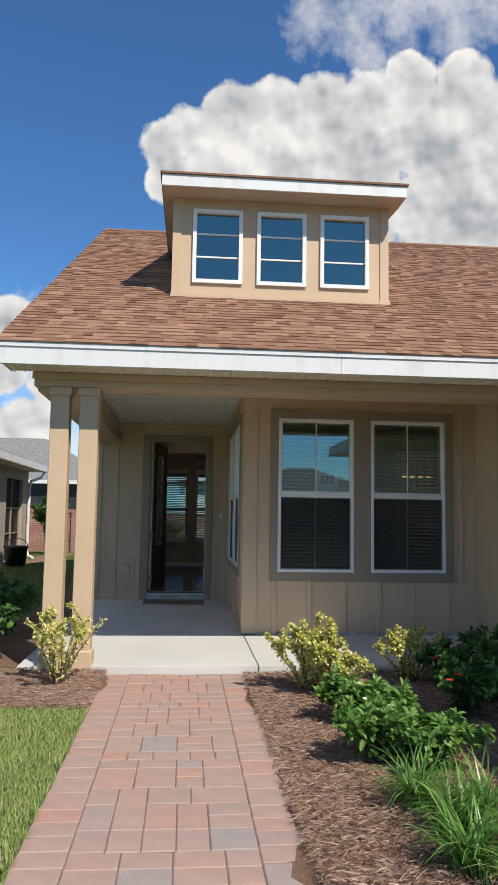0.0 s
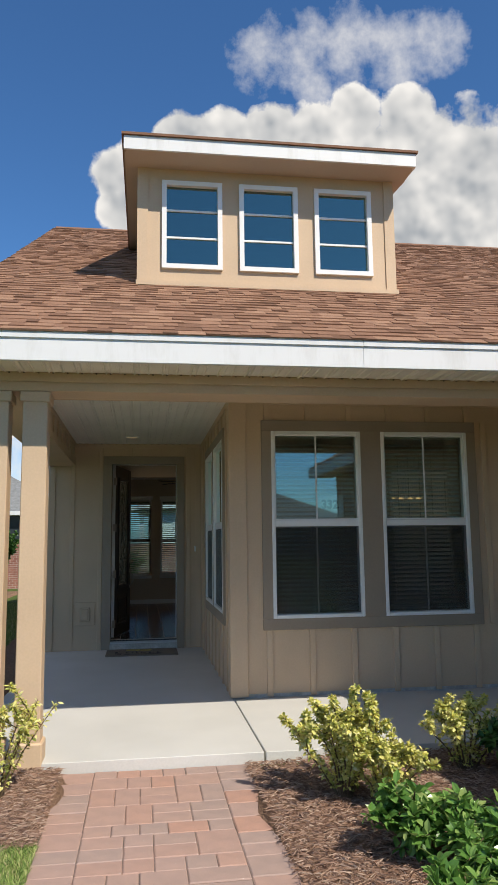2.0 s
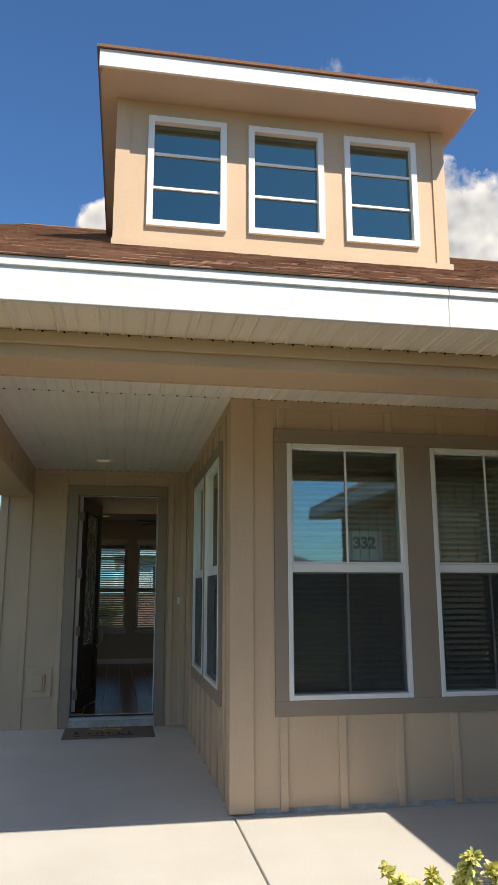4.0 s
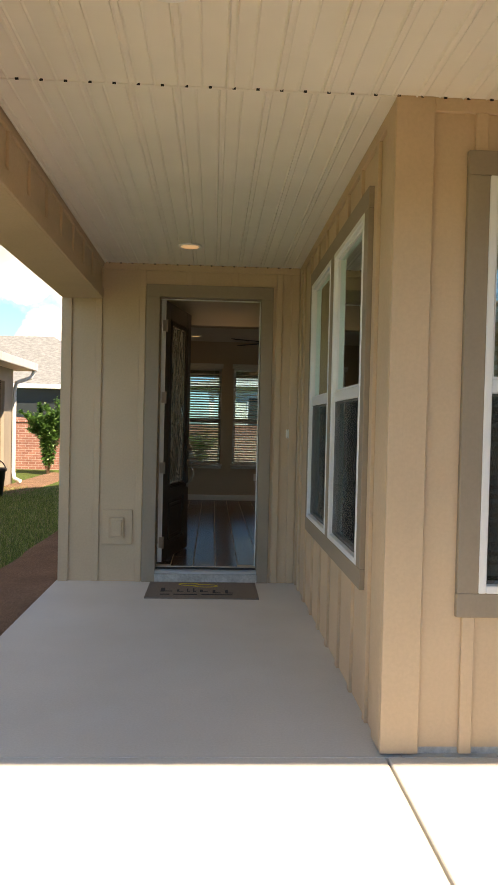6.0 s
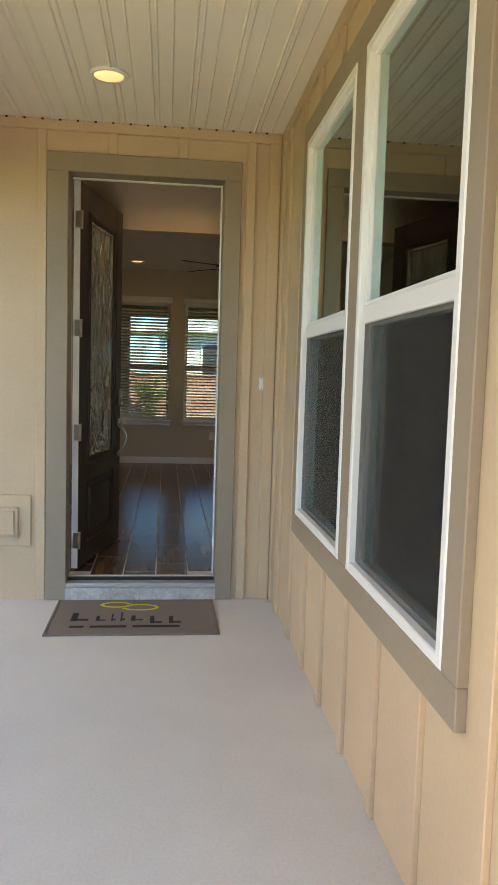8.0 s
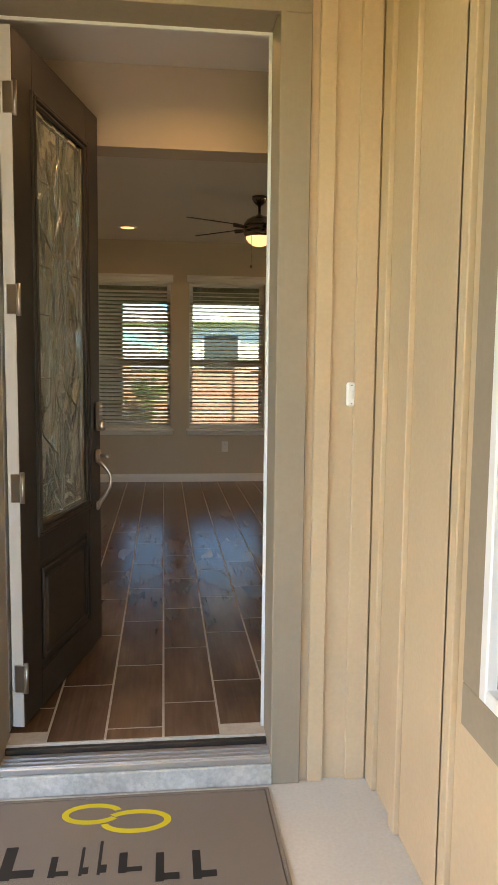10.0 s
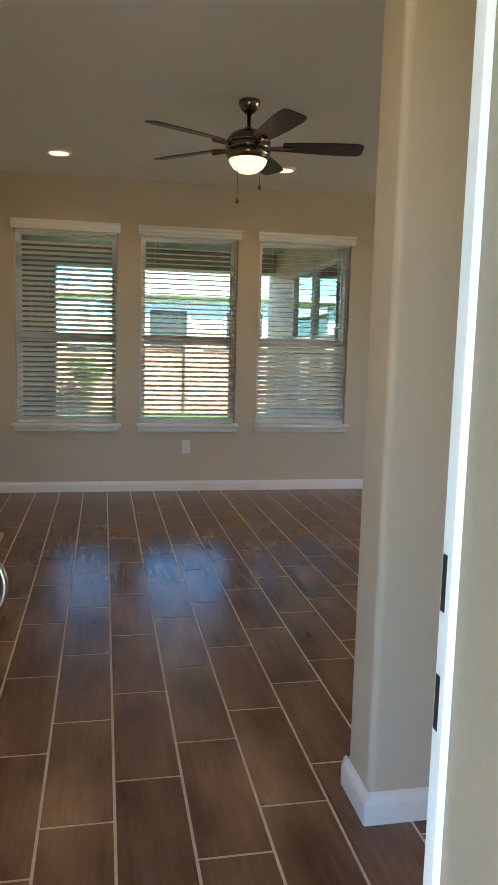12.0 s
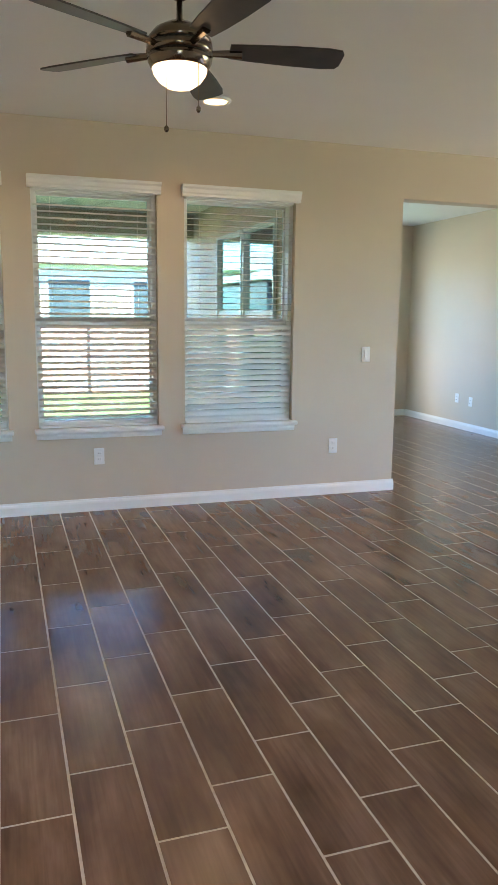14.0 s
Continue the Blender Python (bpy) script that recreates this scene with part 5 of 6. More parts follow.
baseboard("baseboard_far_east", "y", BACK_Y + 0.16, FAR_Y, FAR_X, -1)
baseboard("baseboard_far_north", "x", LAN_X + 0.15, FAR_X - 0.015, FAR_Y, -1)


def half_open(f):
    return 18.0 if f > 0.5 else 21.0


def tilted(f):
    return 4.0 if f > 0.45 else 45.0


for k, (a, b) in enumerate(LIV_WINDOWS):
    label = "white vinyl window with open blinds, valance and sill" if k < 2 else "white vinyl window with lower blind slats tilted shut"
    w = hung_window("window_living", (a, BACK_Y + 0.15), 180, b - a, LW_Z0, LW_Z1, label, "living room windows", M_GLASS_IN, False, False, 0.45)
    w.matrix_basis = pose(b, BACK_Y + 0.15, LW_Z0, 0, 0, 180)
    PLACE[w.name] = w.matrix_basis.copy()
    bl = blinds(w, 0.012, b - a - 0.012, 0.112, 0.0, LW_Z1 - LW_Z0, ((lambda f: -36.0), (lambda f: -half_open(f)), (lambda f: -tilted(f)))[k])
    v = thing("window_valance", ((a + b) / 2, BACK_Y, LW_Z1 - 0.02), 0, "white moulded blind valance above a window", "valance", "valances")
    bm = bmesh.new()
    prism(bm, [(BACK_Y - 0.002, 2.385), (BACK_Y - 0.05, 2.385), (BACK_Y - 0.05, 2.40), (BACK_Y - 0.058, 2.41), (BACK_Y - 0.058, 2.432), (BACK_Y - 0.07, 2.445), (BACK_Y - 0.07, 2.462), (BACK_Y - 0.002, 2.462)], "x", a - 0.022, b + 0.022)
    part("valance_board", bm, M_WHITE, v)
    s = thing("window_stool", ((a + b) / 2, BACK_Y, LW_Z0 - 0.03), 0, "white painted window stool with apron", "window sill", "window stools")
    part("stool", boxed(a - 0.03, b + 0.03, BACK_Y - 0.06, BACK_Y + 0.118, LW_Z0 - 0.03, LW_Z0, bevel=0.006), M_WHITE, s)
    bm = bmesh.new()
    prism(bm, [(BACK_Y - 0.002, 0.668), (BACK_Y - 0.012, 0.668), (BACK_Y - 0.02, 0.685), (BACK_Y - 0.02, 0.702), (BACK_Y - 0.03, 0.7149), (BACK_Y - 0.002, 0.7149)], "x", a - 0.018, b + 0.018)
    part("apron", bm, M_WHITE, s)


def wall_plate(name, x, z, axis, t, out, label, category, holes=True):
    """An outlet or switch plate standing on a wall."""
    p = thing(name, (x, t, z) if axis == "x" else (t, x, z), 0, label, category)

    def slab(u, zz, w_, h_, a, b):
        lo, hi = sorted((t + out * a, t + out * b))
        return boxed(x + u - w_, x + u + w_, lo, hi, z + zz - h_, z + zz + h_, bevel=0.002) if axis == "x" else boxed(lo, hi, x + u - w_, x + u + w_, z + zz - h_, z + zz + h_, bevel=0.002)
    part("plate", slab(0, 0, 0.037, 0.06, 0.0002, 0.006), M_WHITE, p)
    if holes:
        for zz in (0.021, -0.021):
            part("receptacle", slab(0, zz, 0.017, 0.015, 0.005, 0.0085), M_WHITE, p)
            for u in (-0.006, 0.006):
                part("slot", slab(u, zz + 0.002, 0.0012, 0.004, 0.008, 0.0122), M_DARK, p)
    else:
        part("rocker", slab(0, 0, 0.016, 0.033, 0.005, 0.011), M_WHITE, p)


wall_plate("wall_outlet", 0.72, 0.53, "x", BACK_Y, -1, "white duplex outlet on the living room wall", "outlet")
wall_plate("wall_outlet", 2.585, 0.525, "x", BACK_Y, -1, "white duplex outlet on the living room wall", "outlet")
wall_plate("light_switch", 2.85, 1.257, "x", BACK_Y, -1, "white rocker switch beside the opening", "switch", False)
wall_plate("wall_outlet", 21.25, 0.52, "y", FAR_X, -1, "white outlet on the far room wall", "outlet")
wall_plate("wall_outlet", 20.95, 0.50, "y", FAR_X, -1, "white outlet on the far room wall", "outlet")

# ---- ceiling fan ----
FX, FY = 0.805, 16.06
fan = thing("ceiling_fan", (FX, FY, ROOM_TOP), 0, "brushed nickel ceiling fan with five dark blades and lit bowl", "ceiling fan")
bm = bmesh.new()
lathe(bm, [(0.062, 0.0), (0.062, -0.02), (0.05, -0.045), (0.03, -0.065), (0.018, -0.072)], (0, 0, 0), 28)
part("canopy", bm, M_FAN, fan, local=True, smooth=True)
bm = bmesh.new()
lathe(bm, [(0.012, -0.06), (0.012, -0.14), (0.026, -0.15), (0.03, -0.17)], (0, 0, 0), 16)
part("downrod", bm, M_FAN, fan, local=True, smooth=True)
bm = bmesh.new()
lathe(bm, [(0.03, -0.155), (0.06, -0.163), (0.1, -0.185), (0.125, -0.215), (0.13, -0.235)], (0, 0, 0), 36)
part("motor_cover", bm, M_FAN, fan, local=True, smooth=True)
bm = bmesh.new()
lathe(bm, [(0.122, -0.235), (0.122, -0.243)], (0, 0, 0), 36)
part("motor_gap", bm, M_DARK, fan, local=True)
bm = bmesh.new()
lathe(bm, [(0.131, -0.243), (0.133, -0.275)], (0, 0, 0), 36)
part("motor_band", bm, M_FAN, fan, local=True, smooth=True)
bm = bmesh.new()
lathe(bm, [(0.124, -0.275), (0.124, -0.282)], (0, 0, 0), 36)
part("motor_gap", bm, M_DARK, fan, local=True)
bm = bmesh.new()
lathe(bm, [(0.131, -0.282), (0.128, -0.30), (0.116, -0.322), (0.112, -0.326)], (0, 0, 0), 36)
part("light_collar", bm, M_FAN, fan, local=True, smooth=True)
bm = bmesh.new()
lathe(bm, [(0.11, -0.324), (0.105, -0.345), (0.085, -0.372), (0.055, -0.392), (0.025, -0.401), (0.001, -0.403)], (0, 0, 0), 32)
part("glass_bowl", bm, M_LAMP_IN, fan, "glowing white glass bowl", local=True, smooth=True)
for k in range(5):
    a = radians(-8 + 72 * k)
    ca, sa = math.cos(a), math.sin(a)

    def turned(u, v, h, ca=ca, sa=sa):
        return (u * ca - v * sa, u * sa + v * ca, h)
    out = [(0.20, -0.045), (0.30, -0.056), (0.45, -0.066), (0.60, -0.07), (0.655, -0.062), (0.668, -0.04), (0.668, 0.04), (0.655, 0.062), (0.60, 0.07), (0.45, 0.066), (0.30, 0.056), (0.20, 0.045)]
    bm = bmesh.new()
    top = [bm.verts.new(turned(u, v, -0.243 - v * 0.21)) for u, v in out]
    low = [bm.verts.new(turned(u, v, -0.250 - v * 0.21)) for u, v in out]
    bm.faces.new(top)
    bm.faces.new(low[::-1])
    for i in range(len(out)):
        j = (i + 1) % len(out)
        bm.faces.new((top[i], low[i], low[j], top[j]))
    bl = part("blade", bm, M_BLADE, fan, local=True)
    bm = bmesh.new()
    tube(bm, [turned(0.12, 0, -0.26), turned(0.17, 0, -0.257), turned(0.25, 0, -0.2535)], [0.012, 0.014, 0.018], 8)
    part("blade_iron", bm, M_FAN, bl, local=True)
for u, v, ln in ((-0.075, -0.09, 0.25), (0.05, -0.105, 0.17)):
    bm = bmesh.new()
    tube(bm, [(u, v, -0.31), (u, v, -0.32 - ln)], 0.0016, 5)
    ch = part("pull_chain", bm, M_FAN, fan, local=True)
    bm = bmesh.new()
    lathe(bm, [(0.003, 0.012), (0.009, 0.004), (0.010, -0.006), (0.004, -0.014)], (u, v, -0.325 - ln), 12)
    part("chain_knob", bm, M_FAN, ch, local=True, smooth=True)
# area lamps stand in for daylight at unseen, added kitchen and far room openings
for at, to, w_, h_, power in (((8.3, 15.8, 1.6), (7.0, 15.8, 1.5), 3.1, 1.55, 4.2), ((3.9, FAR_Y + 0.1, 1.6), (3.9, 21.0, 1.4), 1.75, 1.6, 1.6)):
    lt = new("daylight_fill", bpy.data.lights.new("daylight_fill", "AREA"))
    lt.data.shape, lt.data.size, lt.data.size_y, lt.data.energy, lt.data.color = "RECTANGLE", w_, h_, power, (0.95, 0.96, 1.0) if at[0] > 5 else (0.55, 0.86, 1.0)
    lt.matrix_world = look(at, to)

# chandelier over the dining place, seen through the front windows
ch = thing("chandelier", (4.8, 15.1, ROOM_TOP), 0, "dark metal chandelier with four small lit glass shades", "chandelier")
bm = bmesh.new()
lathe(bm, [(0.06, 0), (0.06, -0.02), (0.012, -0.03), (0.012, -0.62)], (0, 0, 0), 14)
part("stem", bm, M_NICKEL, ch, local=True)
bm = bmesh.new()
tube(bm, [(-0.28, 0, -0.60), (0, 0, -0.62), (0.28, 0, -0.60)], 0.01, 8)
part("arm", bm, M_NICKEL, ch, local=True)
for u in (-0.26, -0.09, 0.09, 0.26):
    bm = bmesh.new()
    lathe(bm, [(0.02, -0.60), (0.045, -0.62), (0.058, -0.675), (0.054, -0.68), (0.015, -0.62)], (u, 0, 0), 16)
    part("shade", bm, M_LAMP_CH, ch, local=True, smooth=True)

# ---- lanai behind the living room ----
structure("lanai_floor", boxed(-1.38, LAN_X, BACK_Y + 0.153, 22.6, -0.3, 0.03), M_CONCRETE, "grey concrete lanai floor")
structure("lanai_ceiling", boxed(-1.3, LAN_X, BACK_Y + 0.155, 22.6, 2.78, 2.82), M_SOFFIT, "cream lanai ceiling")
structure("lanai_beam", boxed(-1.3, LAN_X, 22.25, 22.6, 2.5, 2.78), M_SIDING_H, "tan beam across the lanai opening")
structure("lanai_pier", boxed(-1.234, -0.66, 22.25, 22.6, 0.0, 2.5), M_SIDING, "tan pier at the lanai corner")
structure("wall_back_outer", wall_mesh("x", BACK_Y + 0.152, BACK_Y + 0.17, WEST, LAN_X, 0.0, 2.78, [(a, b, LW_Z0, LW_Z1) for a, b in LIV_WINDOWS]), M_SIDING, "tan siding on the lanai side")
downlight("lanai_light", (0.9, 20.6, 2.78), "warm recessed lanai light with a white ring", "lanai lights", M_LAMP, watts=0.4)
for a, b in LANAI_WIN:
    hung_window("window_lanai", (LAN_X, b), -90, b - a, 0.72, 2.40, "white vinyl window on the lanai wall", "lanai windows", M_GLASS, False, False, 0.5)
bpy.context.view_layer.update()

# ---- neighbours and distance ----


def plain_window(house, x0, x1, y, z0, z1, face=-1):
    w = part("window", boxed(x0, x1, *sorted((y, y + face * 0.04)), z0, z1), M_VINYL, house)
    part("pane", boxed(x0 + 0.07, x1 - 0.07, *sorted((y + face * 0.03, y + face * 0.046)), z0 + 0.07, z1 - 0.07), M_PANE_DARK, w)


def hip_roof(house, x0, x1, y0, y1, z, rise, over=0.45):
    bm = bmesh.new()
    a, b, c, d = x0 - over, x1 + over, y0 - over, y1 + over
    wdt, dep = b - a, d - c
    run = min(wdt, dep) / 2
    if wdt >= dep:
        top = [(a + run, (c + d) / 2), (b - run, (c + d) / 2)]
    else:
        top = [((a + b) / 2, c + run), ((a + b) / 2, d - run)]
    base = [bm.verts.new((x, y, z)) for x, y in ((a, c), (b, c), (b, d), (a, d))]
    t0, t1 = (bm.verts.new((x, y, z + rise)) for x, y in top)
    if wdt >= dep:
        for f in ((base[0], base[1], t1, t0), (base[1], base[2], t1), (base[2], base[3], t0, t1), (base[3], base[0], t0)):
            bm.faces.new(f)
    else:
        for f in ((base[0], base[1], t0), (base[1], base[2], t1, t0), (base[2], base[3], t1), (base[3], base[0], t0, t1)):
            bm.faces.new(f)
    bm.faces.new(base[::-1])
    part("roof", bm, M_GREYROOF, house, "grey asphalt shingle hip roof")
    bm = bmesh.new()
    for q in ((a, b, c - 0.02, c + 0.01), (a, b, d - 0.01, d + 0.02), (a - 0.02, a + 0.01, c, d), (b - 0.01, b + 0.02, c, d)):
        box(bm, *q, z - 0.16, z + 0.015)
    part("gutter", bm, M_FASCIA, house, "white gutter")
    part("eave_soffit", boxed(a, b, c, d, z - 0.17, z - 0.155), M_SOFFIT, house)


# screened house beyond the side lawn
nb = thing("neighbour_house", (-8.5, 19, GROUND), 0, "single-storey greige house with grey hip roof and screened porch", "house")
NX = -4.75
part("wall", wall_mesh("y", NX - 0.2, NX, 11.0, 23.3, GROUND - 0.1, 2.62, [(20.6, 22.6, 0.02, 2.30)]), M_GREYWALL, nb)
part("wall", boxed(-13.0, NX - 0.203, 23.1, 23.3, GROUND - 0.1, 2.62), M_GREYWALL, nb)
part("wall", boxed(-13.0, NX - 0.203, 11.0, 11.2, GROUND - 0.1, 2.62), M_GREYWALL, nb)
part("wall", boxed(-13.0, -12.8, 11.203, 23.097, GROUND - 0.1, 2.62), M_GREYWALL, nb)
part("porch_back_wall", boxed(-7.2, -7.1, 17.5, 23.0, GROUND, 2.6), M_GREYWALL, nb)
hip_roof(nb, -13.0, NX, 11.0, 23.3, 2.78, 2.0)
scr = part("porch_screen", boxed(NX - 0.11, NX - 0.105, 20.6, 22.6, 0.02, 2.30), M_SCREEN, nb, "dark insect screen")
for y in (20.6, 21.55, 22.55):
    part("screen_post", boxed(NX - 0.14, NX - 0.07, y, y + 0.05, 0.02, 2.30), M_TRIM, scr)
for z in (0.75, 1.45):
    part("screen_rail", boxed(NX - 0.13, NX - 0.08, 20.6, 22.6, z, z + 0.04), M_TRIM, scr)
bm = bmesh.new()
tube(bm, [(NX + 0.42, 23.62, 2.62), (NX + 0.36, 23.5, 2.44), (NX + 0.1, 23.2, 2.30), (NX + 0.07, 23.17, 2.1), (NX + 0.07, 23.17, 0.2), (NX + 0.12, 23.1, 0.06), (NX + 0.3, 22.9, 0.02)], 0.045, 8)
part("downspout", bm, M_FASCIA, nb, "white downspout")
bed("mulch_bed_4", [(NX, 20.4), (NX + 0.9, 27.5)], "reddish mulch strip along the neighbouring house")

pot = thing("black_bin", (-4.35, 20.2, GROUND), 0, "black plastic tub with a wire handle on the lawn", "bin")
bm = bmesh.new()
lathe(bm, [(0.25, 0.0), (0.30, 0.48), (0.325, 0.50), (0.325, 0.55), (0.29, 0.55), (0.24, 0.10)], (0, 0, 0), 24)
part("tub", bm, M_BLACKPLASTIC, pot, local=True, smooth=True)
bm = bmesh.new()
tube(bm, [(0.31 * math.cos(math.pi * k / 10), 0.0, 0.53 + 0.22 * math.sin(math.pi * k / 10)) for k in range(11)], 0.012, 6)
part("handle", bm, M_BLACKPLASTIC, pot, local=True)

far = thing("far_house", (-9, 40, GROUND), 0, "house with red brick base, screens and grey roof", "house")
part("brick_wall", boxed(-16, -4.0, 36.0, 36.2, GROUND, 1.55), M_BRICK, far)
part("wall", boxed(-16, -3.6, 36.3, 44.0, GROUND, 2.75), M_PANE_DARK, far)
hip_roof(far, -16, -3.6, 36.3, 44.0, 2.9, 2.4)

fence = thing("garden_wall", (0, 28.6, GROUND), 0, "red brick garden wall behind the lawn", "wall", kind="structure")
for k in range(12):
    x = -19.0 + 3.0 * k
    part("wall_panel", boxed(x + 0.203, x + 2.997, 28.6, 28.72, GROUND - 0.1, 1.36), M_BRICK, fence)
    part("coping", boxed(x + 0.203, x + 2.997, 28.57, 28.75, 1.36, 1.42, bevel=0.006), M_BRICK, fence)
    part("pier", boxed(x - 0.2, x + 0.2, 28.5, 28.82, GROUND - 0.1, 1.47, bevel=0.006), M_BRICK, fence)

hb = thing("back_house", (1, 36, GROUND), 0, "pale house with grey roof behind the garden wall", "house")
part("wall", boxed(0.2, 13.0, 33.0, 41.0, GROUND, 2.9), M_PALEWALL, hb)
hip_roof(hb, 0.2, 13.0, 33.0, 41.0, 3.0, 2.3)
for x in (1.2, 3.4, 6.0, 8.5):
    plain_window(hb, x, x + 1.2, 33.0, 1.0, 2.5)
part("patio_post", boxed(-1.9, -1.7, 33.0, 33.2, GROUND, 2.8), M_VINYL, hb)
part("patio_post", boxed(-0.2, 0.0, 33.0, 33.2, GROUND, 2.8), M_VINYL, hb)
part("patio_roof", boxed(-2.2, 0.18, 32.6, 36.0, 2.8, 2.95), M_VINYL, hb)

# house across the street, seen only in the window panes
opp = thing("opposite_house", (0, -49, GROUND), 0, "tan house across the street with grey hip roof", "house")
part("wall", boxed(3.5, 18.0, -57.0, -45.0, GROUND, 2.75), M_GREYWALL, opp)
hip_roof(opp, 3.5, 18.0, -57.0, -45.0, 2.9, 3.0)
for x in (3.0, 6.0, 11.0):
    plain_window(opp, x + 2, x + 3.4, -45.0, 0.9, 2.4, 1)
opp2 = copy_thing(opp, Matrix.Translation((-24, -49, GROUND)))

# ---- plants ----


def leaf_card(verts, faces, p, d, up, ln, w):
    """One leaf with a rounded outline, folded along its midrib."""
    s = d.cross(up).normalized()
    n = s.cross(d).normalized()
    k = len(verts)
    low, high = p + d * ln * 0.3, p + d * ln * 0.7 - n * ln * 0.05
    verts += [p, low + s * w * 0.46 + n * w * 0.12, high + s * w * 0.42 + n * w * 0.1, p + d * ln - n * ln * 0.14, high - s * w * 0.42 + n * w * 0.1, low - s * w * 0.46 + n * w * 0.12, p + d * ln * 0.5 - n * w * 0.04]
    faces += [(k, k + 1, k + 6), (k + 1, k + 2, k + 6), (k + 2, k + 3, k + 6), (k + 3, k + 4, k + 6), (k + 4, k + 5, k + 6), (k + 5, k, k + 6)]


def shrub(name, at, label, group, material, height, spread, stems, leaves, leaf, seed, droop=0.2, stem_mat=None, category="shrub"):
    """Stems that fork from the ground, each carrying leaves along its upper part."""
    rng = random.Random(seed)
    t = thing(name, at, 0, label, category, group)
    bm = bmesh.new()
    verts, faces = [], []
    lines = []
    for k in range(stems):
        a = 2 * math.pi * (k + rng.uniform(-0.3, 0.3)) / stems
        lean = rng.uniform(0.25, 1.0) * spread
        h = height * rng.uniform(0.68, 1.0) * (1.0 - 0.25 * lean / spread)
        p0 = Vector((0.03 * math.cos(a), 0.03 * math.sin(a), 0))
        p1 = Vector((lean * 0.45 * math.cos(a), lean * 0.45 * math.sin(a), h * 0.5))
        p2 = Vector((lean * math.cos(a) + rng.uniform(-0.04, 0.04), lean * math.sin(a) + rng.uniform(-0.04, 0.04), h))
        tube(bm, [p0, p1, p2], [0.007, 0.005, 0.002], 5)
        lines.append((p0, p1, p2))
        for _ in range(2):
            f = rng.uniform(0.4, 0.9)
            q = p1.lerp(p2, f)
            e = q + Vector((rng.uniform(-1, 1), rng.uniform(-1, 1), rng.uniform(0.3, 1.2))).normalized() * height * rng.uniform(0.18, 0.32)
            tube(bm, [q, (q + e) / 2 + Vector((0, 0, 0.01)), e], [0.004, 0.003, 0.0015], 4)
            lines.append((q, (q + e) / 2, e))
    for _ in range(leaves):
        a, b, c = rng.choice(lines)
        f = rng.uniform(0.12, 1.0) ** 0.75
        p = a.lerp(b, f * 2) if f < 0.5 else b.lerp(c, f * 2 - 1)
        d = Vector((rng.gauss(0, 1), rng.gauss(0, 1), rng.gauss(0.35, 0.7))).normalized()
        d = (d - Vector((0, 0, droop * rng.random()))).normalized()
        s = rng.uniform(0.65, 1.2)
        leaf_card(verts, faces, p + d * 0.006, d, Vector((rng.gauss(0, 0.4), rng.gauss(0, 0.4), 1)), leaf[0] * s, leaf[1] * s)
    part("branch_work", bm, stem_mat or M_STEMWOOD, t, local=True)
    me = bpy.data.meshes.new("foliage")
    me.from_pydata(verts, [], faces)
    me.materials.append(material)
    lv = new("foliage", me)
    lv.parent = t
    return t


def on_bed(x, y):
    return (x, y, GROUND + 0.012)


VAR = "variegated yellow-green shrub with small cream-edged leaves"
shrub("variegated_shrub", on_bed(-0.95, 6.50), VAR, "variegated shrubs", M_VARIEG, 0.72, 0.36, 11, 2600, (0.034, 0.017), 11)
shrub("variegated_shrub", on_bed(1.08, 6.22), VAR, "variegated shrubs", M_VARIEG, 0.60, 0.36, 20, 7500, (0.033, 0.018), 12)
shrub("variegated_shrub", on_bed(1.27, 6.04), VAR, "variegated shrubs", M_VARIEG, 0.44, 0.26, 14, 4200, (0.033, 0.018), 13)
shrub("variegated_shrub", on_bed(1.98, 6.55), VAR, "variegated shrubs", M_VARIEG, 0.56, 0.30, 12, 3000, (0.034, 0.018), 14)
GRN = "low glossy green shrub with broad leaves"
for k, (x, y, h, s) in enumerate(((1.20, 5.40, 0.34, 0.26), (1.20, 4.55, 0.34, 0.32), (1.45, 4.38, 0.32, 0.28), (1.40, 5.15, 0.3, 0.24))):
    shrub("green_shrub", on_bed(x, y), GRN, "green shrubs", M_GLOSSY, h, s, 15, 1150, (0.066, 0.036), 20 + k)
RED = "dark green shrub with a few red flowers"
for k, (x, y, h, s) in enumerate(((2.25, 6.25, 0.42, 0.3), (2.05, 5.45, 0.42, 0.34), (2.5, 5.75, 0.5, 0.36), (2.75, 6.5, 0.55, 0.35), (2.35, 4.9, 0.4, 0.3))):
    t = shrub("flowering_shrub", on_bed(x, y), RED, "flowering shrubs", M_DEEP, h, s, 13, 1150, (0.058, 0.032), 30 + k)
    rng = random.Random(300 + k)
    for _ in range(2):
        verts, faces = [], []
        a, r = rng.uniform(3.0, 5.6), s * rng.uniform(0.6, 1.0)
        c = Vector((r * math.cos(a), r * math.sin(a), h * rng.uniform(0.6, 0.95)))
        for j in range(6):
            b = 2 * math.pi * j / 6
            leaf_card(verts, faces, c, Vector((math.cos(b), math.sin(b), 0.5)).normalized(), Vector((0, 0, 1)), 0.034, 0.022)
        me = bpy.data.meshes.new("flower")
        me.from_pydata(verts, [], faces)
        me.materials.append(M_PETAL)
        new("flower", me).parent = t


